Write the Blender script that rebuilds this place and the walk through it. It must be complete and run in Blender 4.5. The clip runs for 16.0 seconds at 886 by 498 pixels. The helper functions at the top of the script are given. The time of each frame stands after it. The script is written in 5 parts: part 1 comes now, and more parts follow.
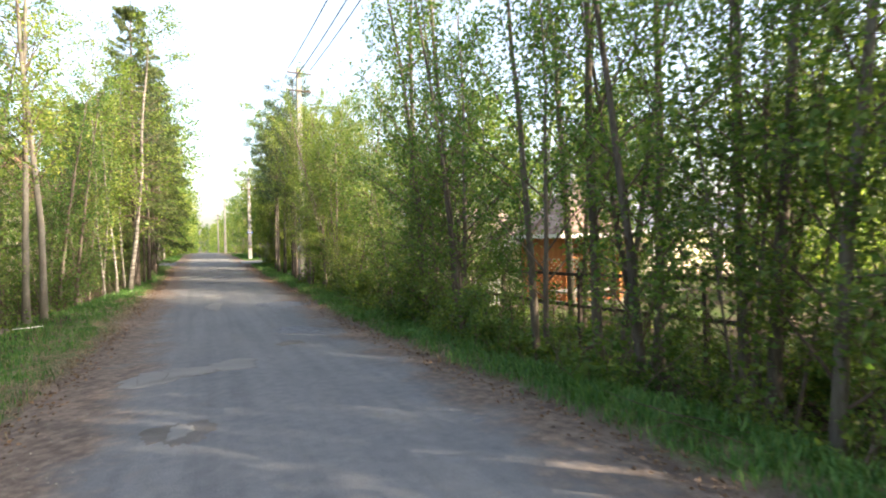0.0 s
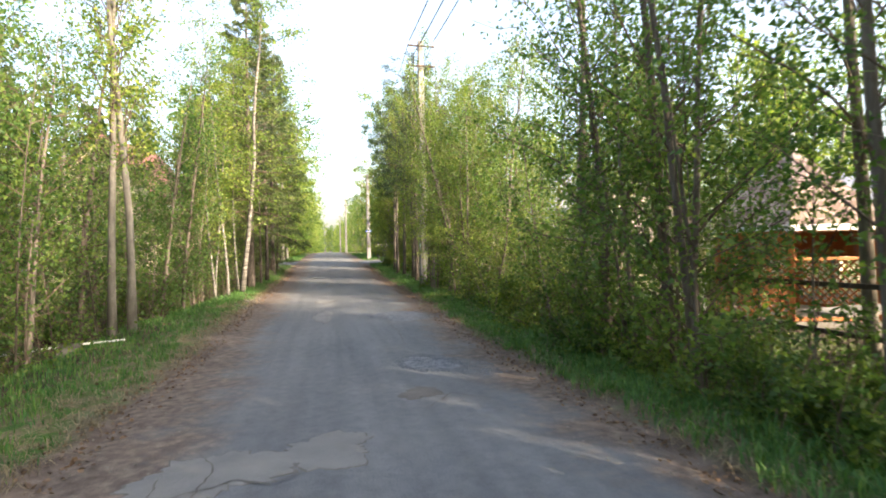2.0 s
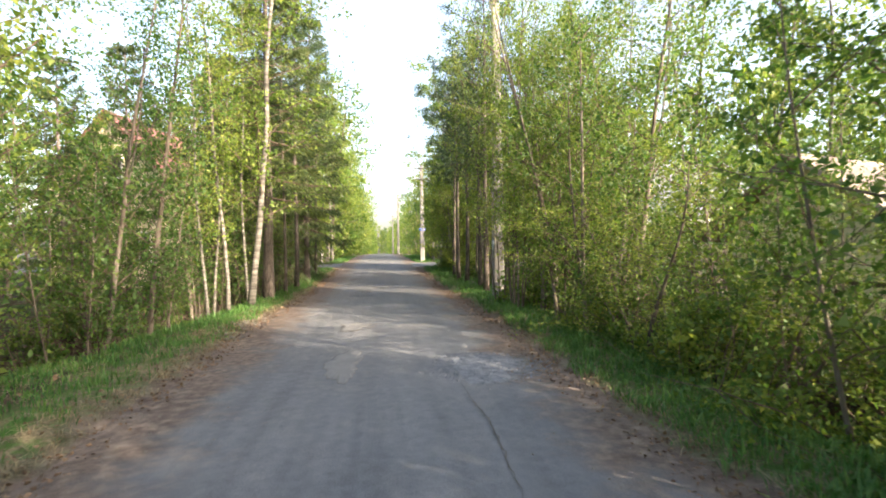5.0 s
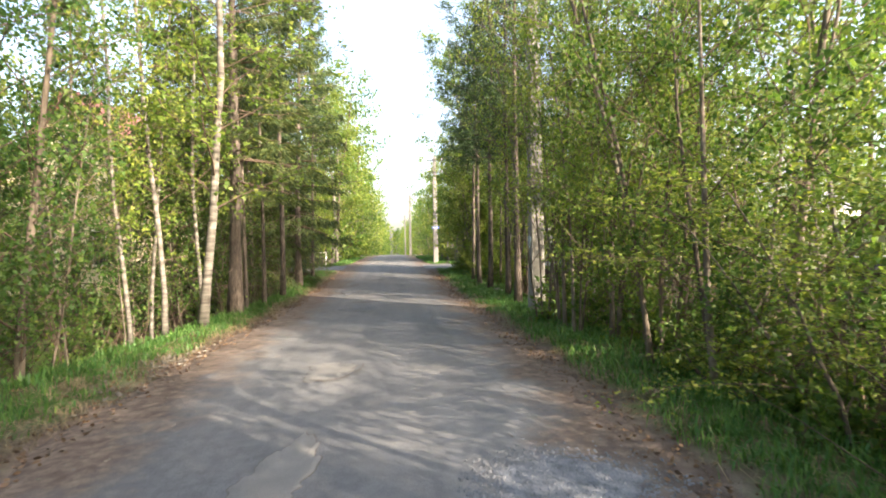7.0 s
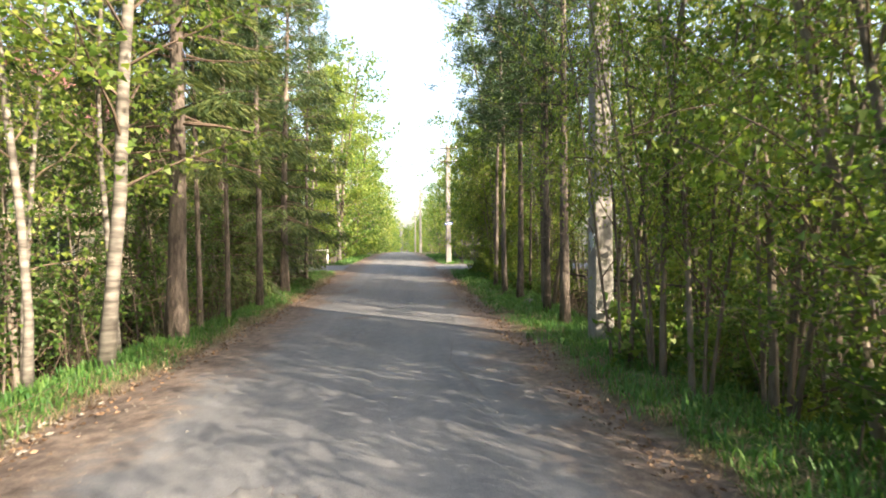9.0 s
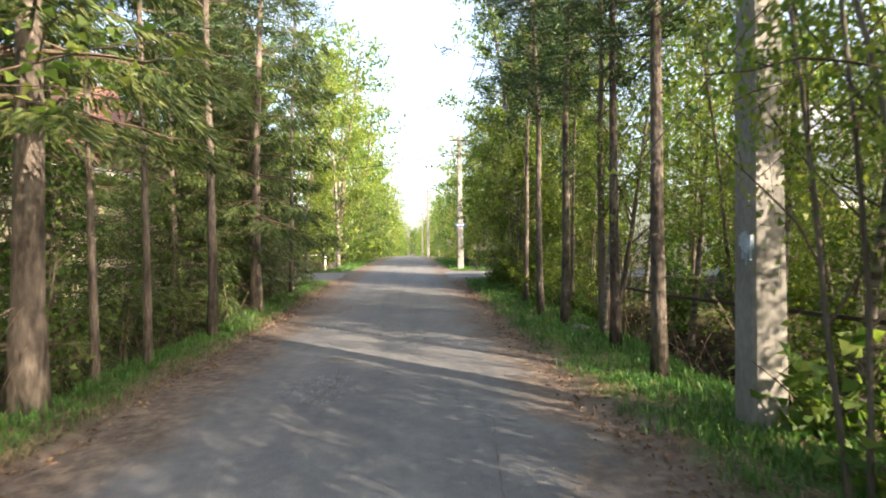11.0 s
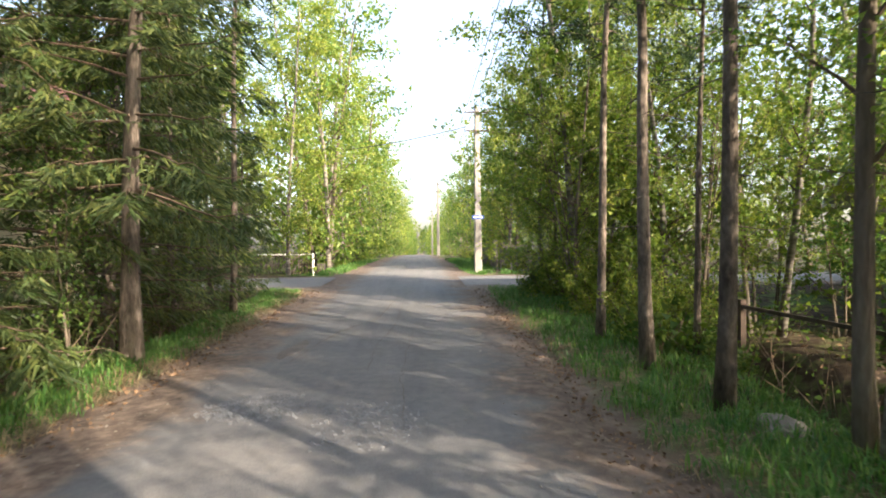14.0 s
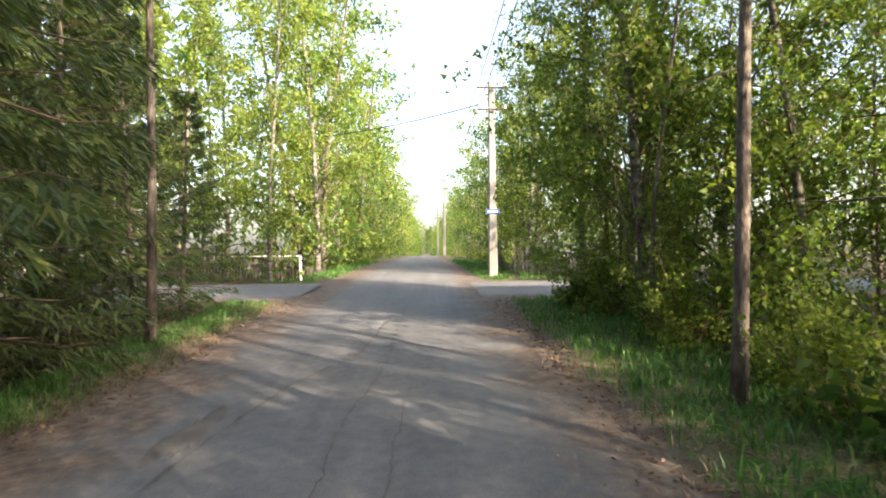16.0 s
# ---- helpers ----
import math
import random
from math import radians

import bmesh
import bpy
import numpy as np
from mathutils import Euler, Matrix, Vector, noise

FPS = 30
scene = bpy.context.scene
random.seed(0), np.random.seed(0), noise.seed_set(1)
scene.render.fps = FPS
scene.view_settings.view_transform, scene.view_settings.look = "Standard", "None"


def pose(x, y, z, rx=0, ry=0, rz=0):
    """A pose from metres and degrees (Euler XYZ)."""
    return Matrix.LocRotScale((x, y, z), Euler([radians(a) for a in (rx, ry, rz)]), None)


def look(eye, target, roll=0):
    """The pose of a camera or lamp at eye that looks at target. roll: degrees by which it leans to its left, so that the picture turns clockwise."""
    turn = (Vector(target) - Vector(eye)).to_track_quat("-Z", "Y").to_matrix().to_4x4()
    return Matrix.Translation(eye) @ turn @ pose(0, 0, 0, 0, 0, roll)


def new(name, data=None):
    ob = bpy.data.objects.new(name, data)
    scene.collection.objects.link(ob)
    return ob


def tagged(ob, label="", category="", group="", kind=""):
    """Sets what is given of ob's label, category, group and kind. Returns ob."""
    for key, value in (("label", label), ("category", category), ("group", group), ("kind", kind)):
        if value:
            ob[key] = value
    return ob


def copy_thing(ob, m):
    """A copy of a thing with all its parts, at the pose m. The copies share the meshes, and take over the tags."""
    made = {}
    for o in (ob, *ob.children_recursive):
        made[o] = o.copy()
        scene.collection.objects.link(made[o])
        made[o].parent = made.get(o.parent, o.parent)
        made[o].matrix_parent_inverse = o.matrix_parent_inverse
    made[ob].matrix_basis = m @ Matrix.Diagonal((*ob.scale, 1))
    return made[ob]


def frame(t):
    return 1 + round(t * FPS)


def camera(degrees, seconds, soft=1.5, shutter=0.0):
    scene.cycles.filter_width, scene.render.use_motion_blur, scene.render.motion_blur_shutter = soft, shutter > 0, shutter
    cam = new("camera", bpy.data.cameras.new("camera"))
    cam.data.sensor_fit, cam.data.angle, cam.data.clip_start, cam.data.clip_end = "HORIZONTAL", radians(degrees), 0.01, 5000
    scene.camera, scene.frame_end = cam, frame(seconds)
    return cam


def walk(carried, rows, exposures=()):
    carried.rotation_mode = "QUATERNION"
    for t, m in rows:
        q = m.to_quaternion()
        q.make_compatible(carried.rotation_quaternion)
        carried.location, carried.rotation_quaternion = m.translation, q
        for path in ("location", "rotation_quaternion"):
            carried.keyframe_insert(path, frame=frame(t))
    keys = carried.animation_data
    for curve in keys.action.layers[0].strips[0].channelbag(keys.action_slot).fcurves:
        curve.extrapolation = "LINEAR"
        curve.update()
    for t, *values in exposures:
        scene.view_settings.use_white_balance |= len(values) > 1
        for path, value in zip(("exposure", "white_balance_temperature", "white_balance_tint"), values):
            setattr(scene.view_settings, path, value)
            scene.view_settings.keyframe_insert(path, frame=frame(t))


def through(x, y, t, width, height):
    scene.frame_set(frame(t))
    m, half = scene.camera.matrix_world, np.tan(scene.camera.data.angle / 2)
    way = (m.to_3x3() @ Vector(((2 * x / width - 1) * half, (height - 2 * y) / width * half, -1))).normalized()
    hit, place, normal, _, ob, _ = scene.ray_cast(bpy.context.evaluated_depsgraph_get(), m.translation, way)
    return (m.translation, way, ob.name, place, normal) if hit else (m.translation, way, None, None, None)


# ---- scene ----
cam = camera(80.3, 16.0, soft=1.8, shutter=0.3)
PATH = [
    (0.0, pose(0.001, -0.000, 1.370, 89.19, 0.92, -24.79)),
    (0.5, pose(0.059, 0.891, 1.347, 89.29, 1.01, -21.26)),
    (1.0, pose(0.172, 1.809, 1.323, 89.40, 0.96, -18.07)),
    (1.5, pose(0.275, 2.757, 1.299, 89.40, 0.99, -14.89)),
    (2.0, pose(0.393, 3.679, 1.275, 89.43, 1.00, -12.53)),
    (2.5, pose(0.482, 4.578, 1.253, 89.48, 0.86, -10.03)),
    (3.0, pose(0.574, 5.477, 1.233, 89.59, 0.76, -9.09)),
    (3.5, pose(0.628, 6.373, 1.212, 89.72, 0.70, -8.44)),
    (4.0, pose(0.674, 7.264, 1.192, 89.68, 0.65, -7.91)),
    (6.5, pose(0.980, 11.709, 1.090, 89.95, 0.96, -5.53)),
    (7.0, pose(1.055, 12.581, 1.092, 89.87, 0.97, -5.33)),
    (7.5, pose(1.105, 13.441, 1.106, 89.90, 0.91, -4.80)),
    (8.0, pose(1.140, 14.287, 1.120, 89.80, 0.71, -4.52)),
    (8.5, pose(1.158, 15.083, 1.133, 89.78, 0.56, -4.36)),
    (9.0, pose(1.161, 15.869, 1.146, 89.58, 0.45, -4.23)),
    (11.5, pose(1.209, 20.077, 1.212, 89.96, 0.66, -3.18)),
    (12.0, pose(1.232, 20.925, 1.206, 89.94, 0.72, -2.89)),
    (12.5, pose(1.269, 21.784, 1.200, 89.82, 0.73, -2.76)),
    (13.0, pose(1.315, 22.602, 1.194, 89.85, 0.65, -2.59)),
    (13.5, pose(1.343, 23.498, 1.188, 89.75, 0.55, -2.51)),
    (14.0, pose(1.377, 24.382, 1.181, 89.78, 0.51, -2.35)),
    (14.5, pose(1.400, 25.265, 1.175, 89.77, 0.63, -2.26)),
    (15.0, pose(1.396, 26.074, 1.169, 89.70, 0.67, -2.12)),
    (15.5, pose(1.373, 26.907, 1.163, 89.75, 0.66, -1.89)),
    (16.0, pose(1.402, 27.678, 1.158, 89.86, 0.60, -1.78)),
]
walk(cam, PATH)

# ---- light ----
SUN_AZ, SUN_EL = 133.0, 22.5
world = bpy.data.worlds.new("world")
scene.world = world
world.use_nodes = True
wn = world.node_tree.nodes
sky = wn.new("ShaderNodeTexSky")
sky.sky_type = "NISHITA"
sky.sun_disc = False
sky.sun_elevation, sky.sun_rotation = radians(SUN_EL), radians(SUN_AZ)
sky.air_density, sky.dust_density, sky.ozone_density = 1.0, 4.5, 0.5
wn["Background"].inputs["Strength"].default_value = 0.15
haze = wn.new("ShaderNodeMix")
haze.data_type, haze.blend_type = "RGBA", "ADD"
haze.inputs["Factor"].default_value = 1.0
haze.inputs["B"].default_value = (0.50, 0.46, 0.42, 1)
world.node_tree.links.new(sky.outputs[0], haze.inputs["A"])
world.node_tree.links.new(haze.outputs["Result"], wn["Background"].inputs["Color"])
sun_data = bpy.data.lights.new("sun", "SUN")
sun_data.energy, sun_data.angle, sun_data.color = 5.0, radians(0.6), (1.0, 0.82, 0.61)
sun = new("sun", sun_data)
sa, se = radians(SUN_AZ), radians(SUN_EL)
sun_dir = Vector((math.sin(sa) * math.cos(se), math.cos(sa) * math.cos(se), math.sin(se)))
sun.matrix_world = look(sun_dir * 60, (0, 0, 0))
scene.view_settings.exposure = 2.08

rng = np.random.default_rng(7)


# ---- materials ----
def material(name, rough=0.8, metal=0.0, spec=0.4):
    m = bpy.data.materials.new(name)
    m.use_nodes = True
    b = m.node_tree.nodes["Principled BSDF"]
    b.inputs["Roughness"].default_value = rough
    b.inputs["Metallic"].default_value = metal
    b.inputs["Specular IOR Level"].default_value = spec
    return m, m.node_tree, b


def ramp(nt, fac, stops):
    r = nt.nodes.new("ShaderNodeValToRGB")
    while len(r.color_ramp.elements) < len(stops):
        r.color_ramp.elements.new(0.5)
    for e, (p, c) in zip(r.color_ramp.elements, stops):
        e.position, e.color = p, (*c, 1)
    nt.links.new(fac, r.inputs["Fac"])
    return r.outputs["Color"]


def coords(nt, scale=(1, 1, 1)):
    c = nt.nodes.new("ShaderNodeTexCoord")
    m = nt.nodes.new("ShaderNodeMapping")
    m.inputs["Scale"].default_value = scale
    nt.links.new(c.outputs["Object"], m.inputs["Vector"])
    return m.outputs["Vector"]


def noise_tex(nt, vec, scale, detail=5.0, rough=0.55):
    n = nt.nodes.new("ShaderNodeTexNoise")
    n.inputs["Scale"].default_value = scale
    n.inputs["Detail"].default_value = detail
    n.inputs["Roughness"].default_value = rough
    nt.links.new(vec, n.inputs["Vector"])
    return n.outputs["Fac"]


def mixc(nt, fac, a, b, mode="MIX"):
    n = nt.nodes.new("ShaderNodeMix")
    n.data_type, n.blend_type = "RGBA", mode
    for sock, v in ((n.inputs["Factor"], fac), (n.inputs["A"], a), (n.inputs["B"], b)):
        if isinstance(v, (float, int)):
            sock.default_value = v
        elif isinstance(v, tuple):
            sock.default_value = (*v, 1)
        else:
            nt.links.new(v, sock)
    return n.outputs["Result"]


def math_node(nt, op, a, b=0.0, c=None):
    n = nt.nodes.new("ShaderNodeMath")
    n.operation = op
    for sock, v in zip(n.inputs, (a, b, c)):
        if v is None:
            continue
        if isinstance(v, (float, int)):
            sock.default_value = v
        else:
            nt.links.new(v, sock)
    return n.outputs[0]


def bump(nt, bsdf, height, strength=0.4, dist=0.02):
    b = nt.nodes.new("ShaderNodeBump")
    b.inputs["Strength"].default_value, b.inputs["Distance"].default_value = strength, dist
    nt.links.new(height, b.inputs["Height"])
    nt.links.new(b.outputs["Normal"], bsdf.inputs["Normal"])


def two_scale(name, stops, s1, s2, rough=0.8, metal=0.0, stretch=(1, 1, 1), bstr=0.4, bdist=0.01, spec=0.4, per_object=0.0):
    m, nt, b = material(name, rough, metal, spec)
    v = coords(nt, stretch)
    n1, n2 = noise_tex(nt, v, s1), noise_tex(nt, v, s2, 8)
    f = math_node(nt, "ADD", math_node(nt, "MULTIPLY", n1, 0.55), math_node(nt, "MULTIPLY", n2, 0.45))
    if per_object:
        o = nt.nodes.new("ShaderNodeObjectInfo")
        f = math_node(nt, "ADD", f, math_node(nt, "MULTIPLY", math_node(nt, "SUBTRACT", o.outputs["Random"], 0.5), per_object))
    nt.links.new(ramp(nt, f, stops), b.inputs["Base Color"])
    bump(nt, b, n2, bstr, bdist)
    return m


def leaf_material(name, stops, through=0.5, shift=0.25):
    """Thin leaves: gloss and diffuse over light that passes through; each leaf and each plant differ."""
    m, nt, b = material(name, 0.5, 0, 0.3)
    g = nt.nodes.new("ShaderNodeNewGeometry")
    o = nt.nodes.new("ShaderNodeObjectInfo")
    f = math_node(nt, "ADD", g.outputs["Random Per Island"], math_node(nt, "MULTIPLY", math_node(nt, "SUBTRACT", o.outputs["Random"], 0.5), shift * 2))
    col = ramp(nt, f, stops)
    nt.links.new(col, b.inputs["Base Color"])
    t = nt.nodes.new("ShaderNodeBsdfTranslucent")
    nt.links.new(mixc(nt, 1.0, col, (1.18, 1.25, 0.78), "MULTIPLY"), t.inputs["Color"])
    mx = nt.nodes.new("ShaderNodeMixShader")
    mx.inputs[0].default_value = through
    nt.links.new(b.outputs[0], mx.inputs[1])
    nt.links.new(t.outputs[0], mx.inputs[2])
    nt.links.new(mx.outputs[0], nt.nodes["Material Output"].inputs["Surface"])
    return m


M_BIRCH_LEAF = leaf_material("birch_leaf", [(0.0, (0.082, 0.145, 0.026)), (0.5, (0.148, 0.212, 0.037)), (1.0, (0.24, 0.272, 0.054))])
M_ALDER_LEAF = leaf_material("alder_leaf", [(0.0, (0.048, 0.105, 0.026)), (0.5, (0.085, 0.158, 0.034)), (1.0, (0.16, 0.218, 0.046))])
M_BUSH_LEAF = leaf_material("shrub_leaf", [(0.0, (0.04, 0.085, 0.021)), (0.5, (0.075, 0.14, 0.03)), (1.0, (0.15, 0.20, 0.04))])
M_SPRUCE = leaf_material("spruce_needle", [(0.0, (0.03, 0.055, 0.021)), (0.55, (0.062, 0.097, 0.031)), (1.0, (0.135, 0.155, 0.046))], 0.3, 0.15)
M_PINE = leaf_material("pine_needle", [(0.0, (0.025, 0.05, 0.022)), (1.0, (0.06, 0.10, 0.035))], 0.2, 0.15)
M_GRASS = leaf_material("grass_blade", [(0.0, (0.04, 0.112, 0.03)), (0.6, (0.075, 0.178, 0.04)), (1.0, (0.15, 0.24, 0.06))], 0.4, 0.0)
M_DRY = leaf_material("dry_straw", [(0.0, (0.13, 0.10, 0.06)), (1.0, (0.29, 0.235, 0.145))], 0.2, 0.0)
M_LITTER = leaf_material("dead_leaf", [(0.0, (0.08, 0.05, 0.032)), (1.0, (0.22, 0.14, 0.085))], 0.1, 0.0)

M_ASPENBARK = two_scale("aspen_bark", [(0.3, (0.075, 0.068, 0.056)), (0.5, (0.135, 0.124, 0.105)), (0.7, (0.225, 0.21, 0.182))], 3, 20, 0.85, 0, (1, 1, 0.4), 0.5, 0.01, 0.2, 0.1)
M_BARK = two_scale("grey_brown_bark", [(0.3, (0.05, 0.042, 0.033)), (0.5, (0.12, 0.10, 0.08)), (0.7, (0.20, 0.18, 0.15))], 3, 26, 0.9, 0, (1, 1, 0.22), 0.8, 0.02, 0.2, 0.12)
M_PINEBARK = two_scale("pine_bark", [(0.36, (0.035, 0.029, 0.026)), (0.5, (0.105, 0.087, 0.075)), (0.64, (0.215, 0.18, 0.155))], 3, 22, 0.9, 0, (1, 1, 0.3), 1.0, 0.03, 0.2, 0.1)
M_TWIG = two_scale("twig_bark", [(0.3, (0.055, 0.042, 0.032)), (0.7, (0.16, 0.12, 0.09))], 5, 30, 0.9, 0, (1, 1, 0.4), 0.5, 0.01, 0.2, 0.15)


def birch_bark():
    m, nt, b = material("birch_bark", 0.75)
    v = coords(nt, (1, 1, 5))
    n1 = noise_tex(nt, v, 2.6, 6)
    n2 = noise_tex(nt, coords(nt), 14, 4)
    c = ramp(nt, n1, [(0.36, (0.06, 0.053, 0.046)), (0.48, (0.13, 0.12, 0.108)), (0.66, (0.25, 0.238, 0.215))])
    c = mixc(nt, 0.35, c, ramp(nt, n2, [(0.3, (0.3, 0.26, 0.2)), (0.7, (0.8, 0.78, 0.72))]), "MULTIPLY")
    nt.links.new(c, b.inputs["Base Color"])
    bump(nt, b, n1, 0.4, 0.01)
    return m


M_BIRCHBARK = birch_bark()
M_CONCRETE = two_scale("weathered_concrete", [(0.3, (0.14, 0.134, 0.125)), (0.5, (0.22, 0.212, 0.2)), (0.7, (0.31, 0.30, 0.285))], 2.2, 30, 0.9, 0, (1, 1, 0.5), 0.5, 0.01, 0.3)
M_STEEL = two_scale("galvanised_steel", [(0.3, (0.25, 0.26, 0.27)), (0.7, (0.45, 0.46, 0.47))], 6, 60, 0.5, 0.8)
M_DARKMETAL = two_scale("rusty_dark_metal", [(0.3, (0.03, 0.025, 0.022)), (0.7, (0.10, 0.07, 0.055))], 5, 50, 0.75, 0.3)
M_WIRE = two_scale("cable_black", [(0.3, (0.015, 0.015, 0.016)), (0.7, (0.035, 0.035, 0.036))], 5, 50, 0.6)
M_PORCELAIN = two_scale("porcelain", [(0.3, (0.55, 0.53, 0.5)), (0.7, (0.7, 0.68, 0.65))], 5, 40, 0.25)
M_BLUE = two_scale("blue_enamel", [(0.3, (0.015, 0.05, 0.22)), (0.7, (0.03, 0.08, 0.30))], 4, 40, 0.45)
M_PAINT = two_scale("pale_blue_paint", [(0.35, (0.26, 0.28, 0.31)), (0.55, (0.42, 0.50, 0.60)), (0.7, (0.6, 0.66, 0.72))], 9, 40, 0.7)
M_WHITE = two_scale("white_paint", [(0.3, (0.62, 0.61, 0.58)), (0.7, (0.82, 0.81, 0.78))], 3, 30, 0.6)
M_GREYWOOD = two_scale("weathered_wood", [(0.3, (0.065, 0.06, 0.052)), (0.5, (0.13, 0.12, 0.105)), (0.7, (0.21, 0.195, 0.17))], 4, 30, 0.9, 0, (1, 1, 0.15), 0.5, 0.008, 0.2, 0.25)
M_ORANGEWOOD = two_scale("varnished_wood", [(0.3, (0.20, 0.065, 0.02)), (0.5, (0.34, 0.12, 0.035)), (0.7, (0.48, 0.19, 0.06))], 4, 26, 0.5, 0, (1, 1, 0.15), 0.3, 0.006, 0.4, 0.2)
M_CREAM = two_scale("cream_plank", [(0.3, (0.62, 0.53, 0.36)), (0.7, (0.78, 0.70, 0.52))], 3, 24, 0.7, 0, (0.3, 0.3, 1))
M_SHINGLE = two_scale("brown_shingle", [(0.3, (0.11, 0.075, 0.06)), (0.5, (0.22, 0.16, 0.13)), (0.7, (0.36, 0.29, 0.25))], 6, 40, 0.85, 0, (1, 1, 1), 0.4, 0.01, 0.3, 0.3)
M_ROOFGREY = two_scale("grey_sheet_roof", [(0.3, (0.17, 0.18, 0.21)), (0.7, (0.30, 0.31, 0.35))], 2, 20, 0.5, 0.2)
M_ROOFRED = two_scale("red_sheet_roof", [(0.3, (0.15, 0.06, 0.05)), (0.7, (0.24, 0.105, 0.09))], 2, 20, 0.6)
M_STONE = two_scale("crushed_stone", [(0.3, (0.07, 0.075, 0.085)), (0.5, (0.155, 0.165, 0.185)), (0.7, (0.24, 0.25, 0.27))], 9, 60, 0.85)
M_BLOCK = two_scale("rough_stone", [(0.3, (0.11, 0.098, 0.085)), (0.7, (0.25, 0.23, 0.20))], 9, 60, 0.9)
M_PATCHTAR = two_scale("asphalt_repair", [(0.3, (0.13, 0.128, 0.126)), (0.5, (0.172, 0.168, 0.164)), (0.7, (0.215, 0.208, 0.2))], 3, 90, 0.9, 0, (1, 1, 1), 0.5, 0.006)
M_POTHOLE = two_scale("worn_asphalt", [(0.3, (0.068, 0.062, 0.058)), (0.7, (0.16, 0.145, 0.135))], 4, 80, 0.9, 0, (1, 1, 1), 0.7, 0.01)
M_CURTAIN = two_scale("window_dark", [(0.3, (0.02, 0.022, 0.025)), (0.7, (0.06, 0.06, 0.065))], 2, 10, 0.1)


def ground_material():
    m, nt, b = material("forest_ground", 0.95, 0, 0.1)
    v = coords(nt)
    n1, n2, n3 = noise_tex(nt, v, 0.5, 6), noise_tex(nt, v, 5, 8), noise_tex(nt, v, 40, 6)
    soil = ramp(nt, n2, [(0.3, (0.022, 0.017, 0.013)), (0.5, (0.055, 0.041, 0.03)), (0.72, (0.12, 0.09, 0.062))])
    moss = ramp(nt, n3, [(0.3, (0.025, 0.06, 0.012)), (0.7, (0.09, 0.16, 0.03))])
    f = ramp(nt, math_node(nt, "ADD", math_node(nt, "MULTIPLY", n1, 0.6), math_node(nt, "MULTIPLY", n2, 0.4)), [(0.50, (0, 0, 0)), (0.64, (1, 1, 1))])
    sep = nt.nodes.new("ShaderNodeSeparateXYZ")
    nt.links.new(v, sep.inputs[0])
    d = math_node(nt, "ABSOLUTE", math_node(nt, "SUBTRACT", sep.outputs["X"], 0.68))
    d = math_node(nt, "ADD", d, math_node(nt, "MULTIPLY", math_node(nt, "SUBTRACT", noise_tex(nt, v, 1.6, 6), 0.5), 1.0))
    straw = ramp(nt, n3, [(0.3, (0.07, 0.055, 0.034)), (0.5, (0.15, 0.125, 0.075)), (0.7, (0.25, 0.21, 0.135))])
    turf = mixc(nt, ramp(nt, n2, [(0.42, (0, 0, 0)), (0.58, (1, 1, 1))]), straw, ramp(nt, n3, [(0.3, (0.03, 0.07, 0.016)), (0.7, (0.08, 0.15, 0.035))]))
    dirt = ramp(nt, n2, [(0.3, (0.078, 0.06, 0.05)), (0.5, (0.14, 0.108, 0.09)), (0.72, (0.225, 0.18, 0.15))])
    c = mixc(nt, ramp(nt, math_node(nt, "MULTIPLY", d, 0.25), [(0.80, (0, 0, 0)), (0.92, (1, 1, 1))]), turf, mixc(nt, f, soil, moss))
    c = mixc(nt, ramp(nt, math_node(nt, "MULTIPLY", d, 0.25), [(0.58, (0, 0, 0)), (0.68, (1, 1, 1))]), dirt, c)
    nt.links.new(c, b.inputs["Base Color"])
    bump(nt, b, n3, 0.8, 0.03)
    return m


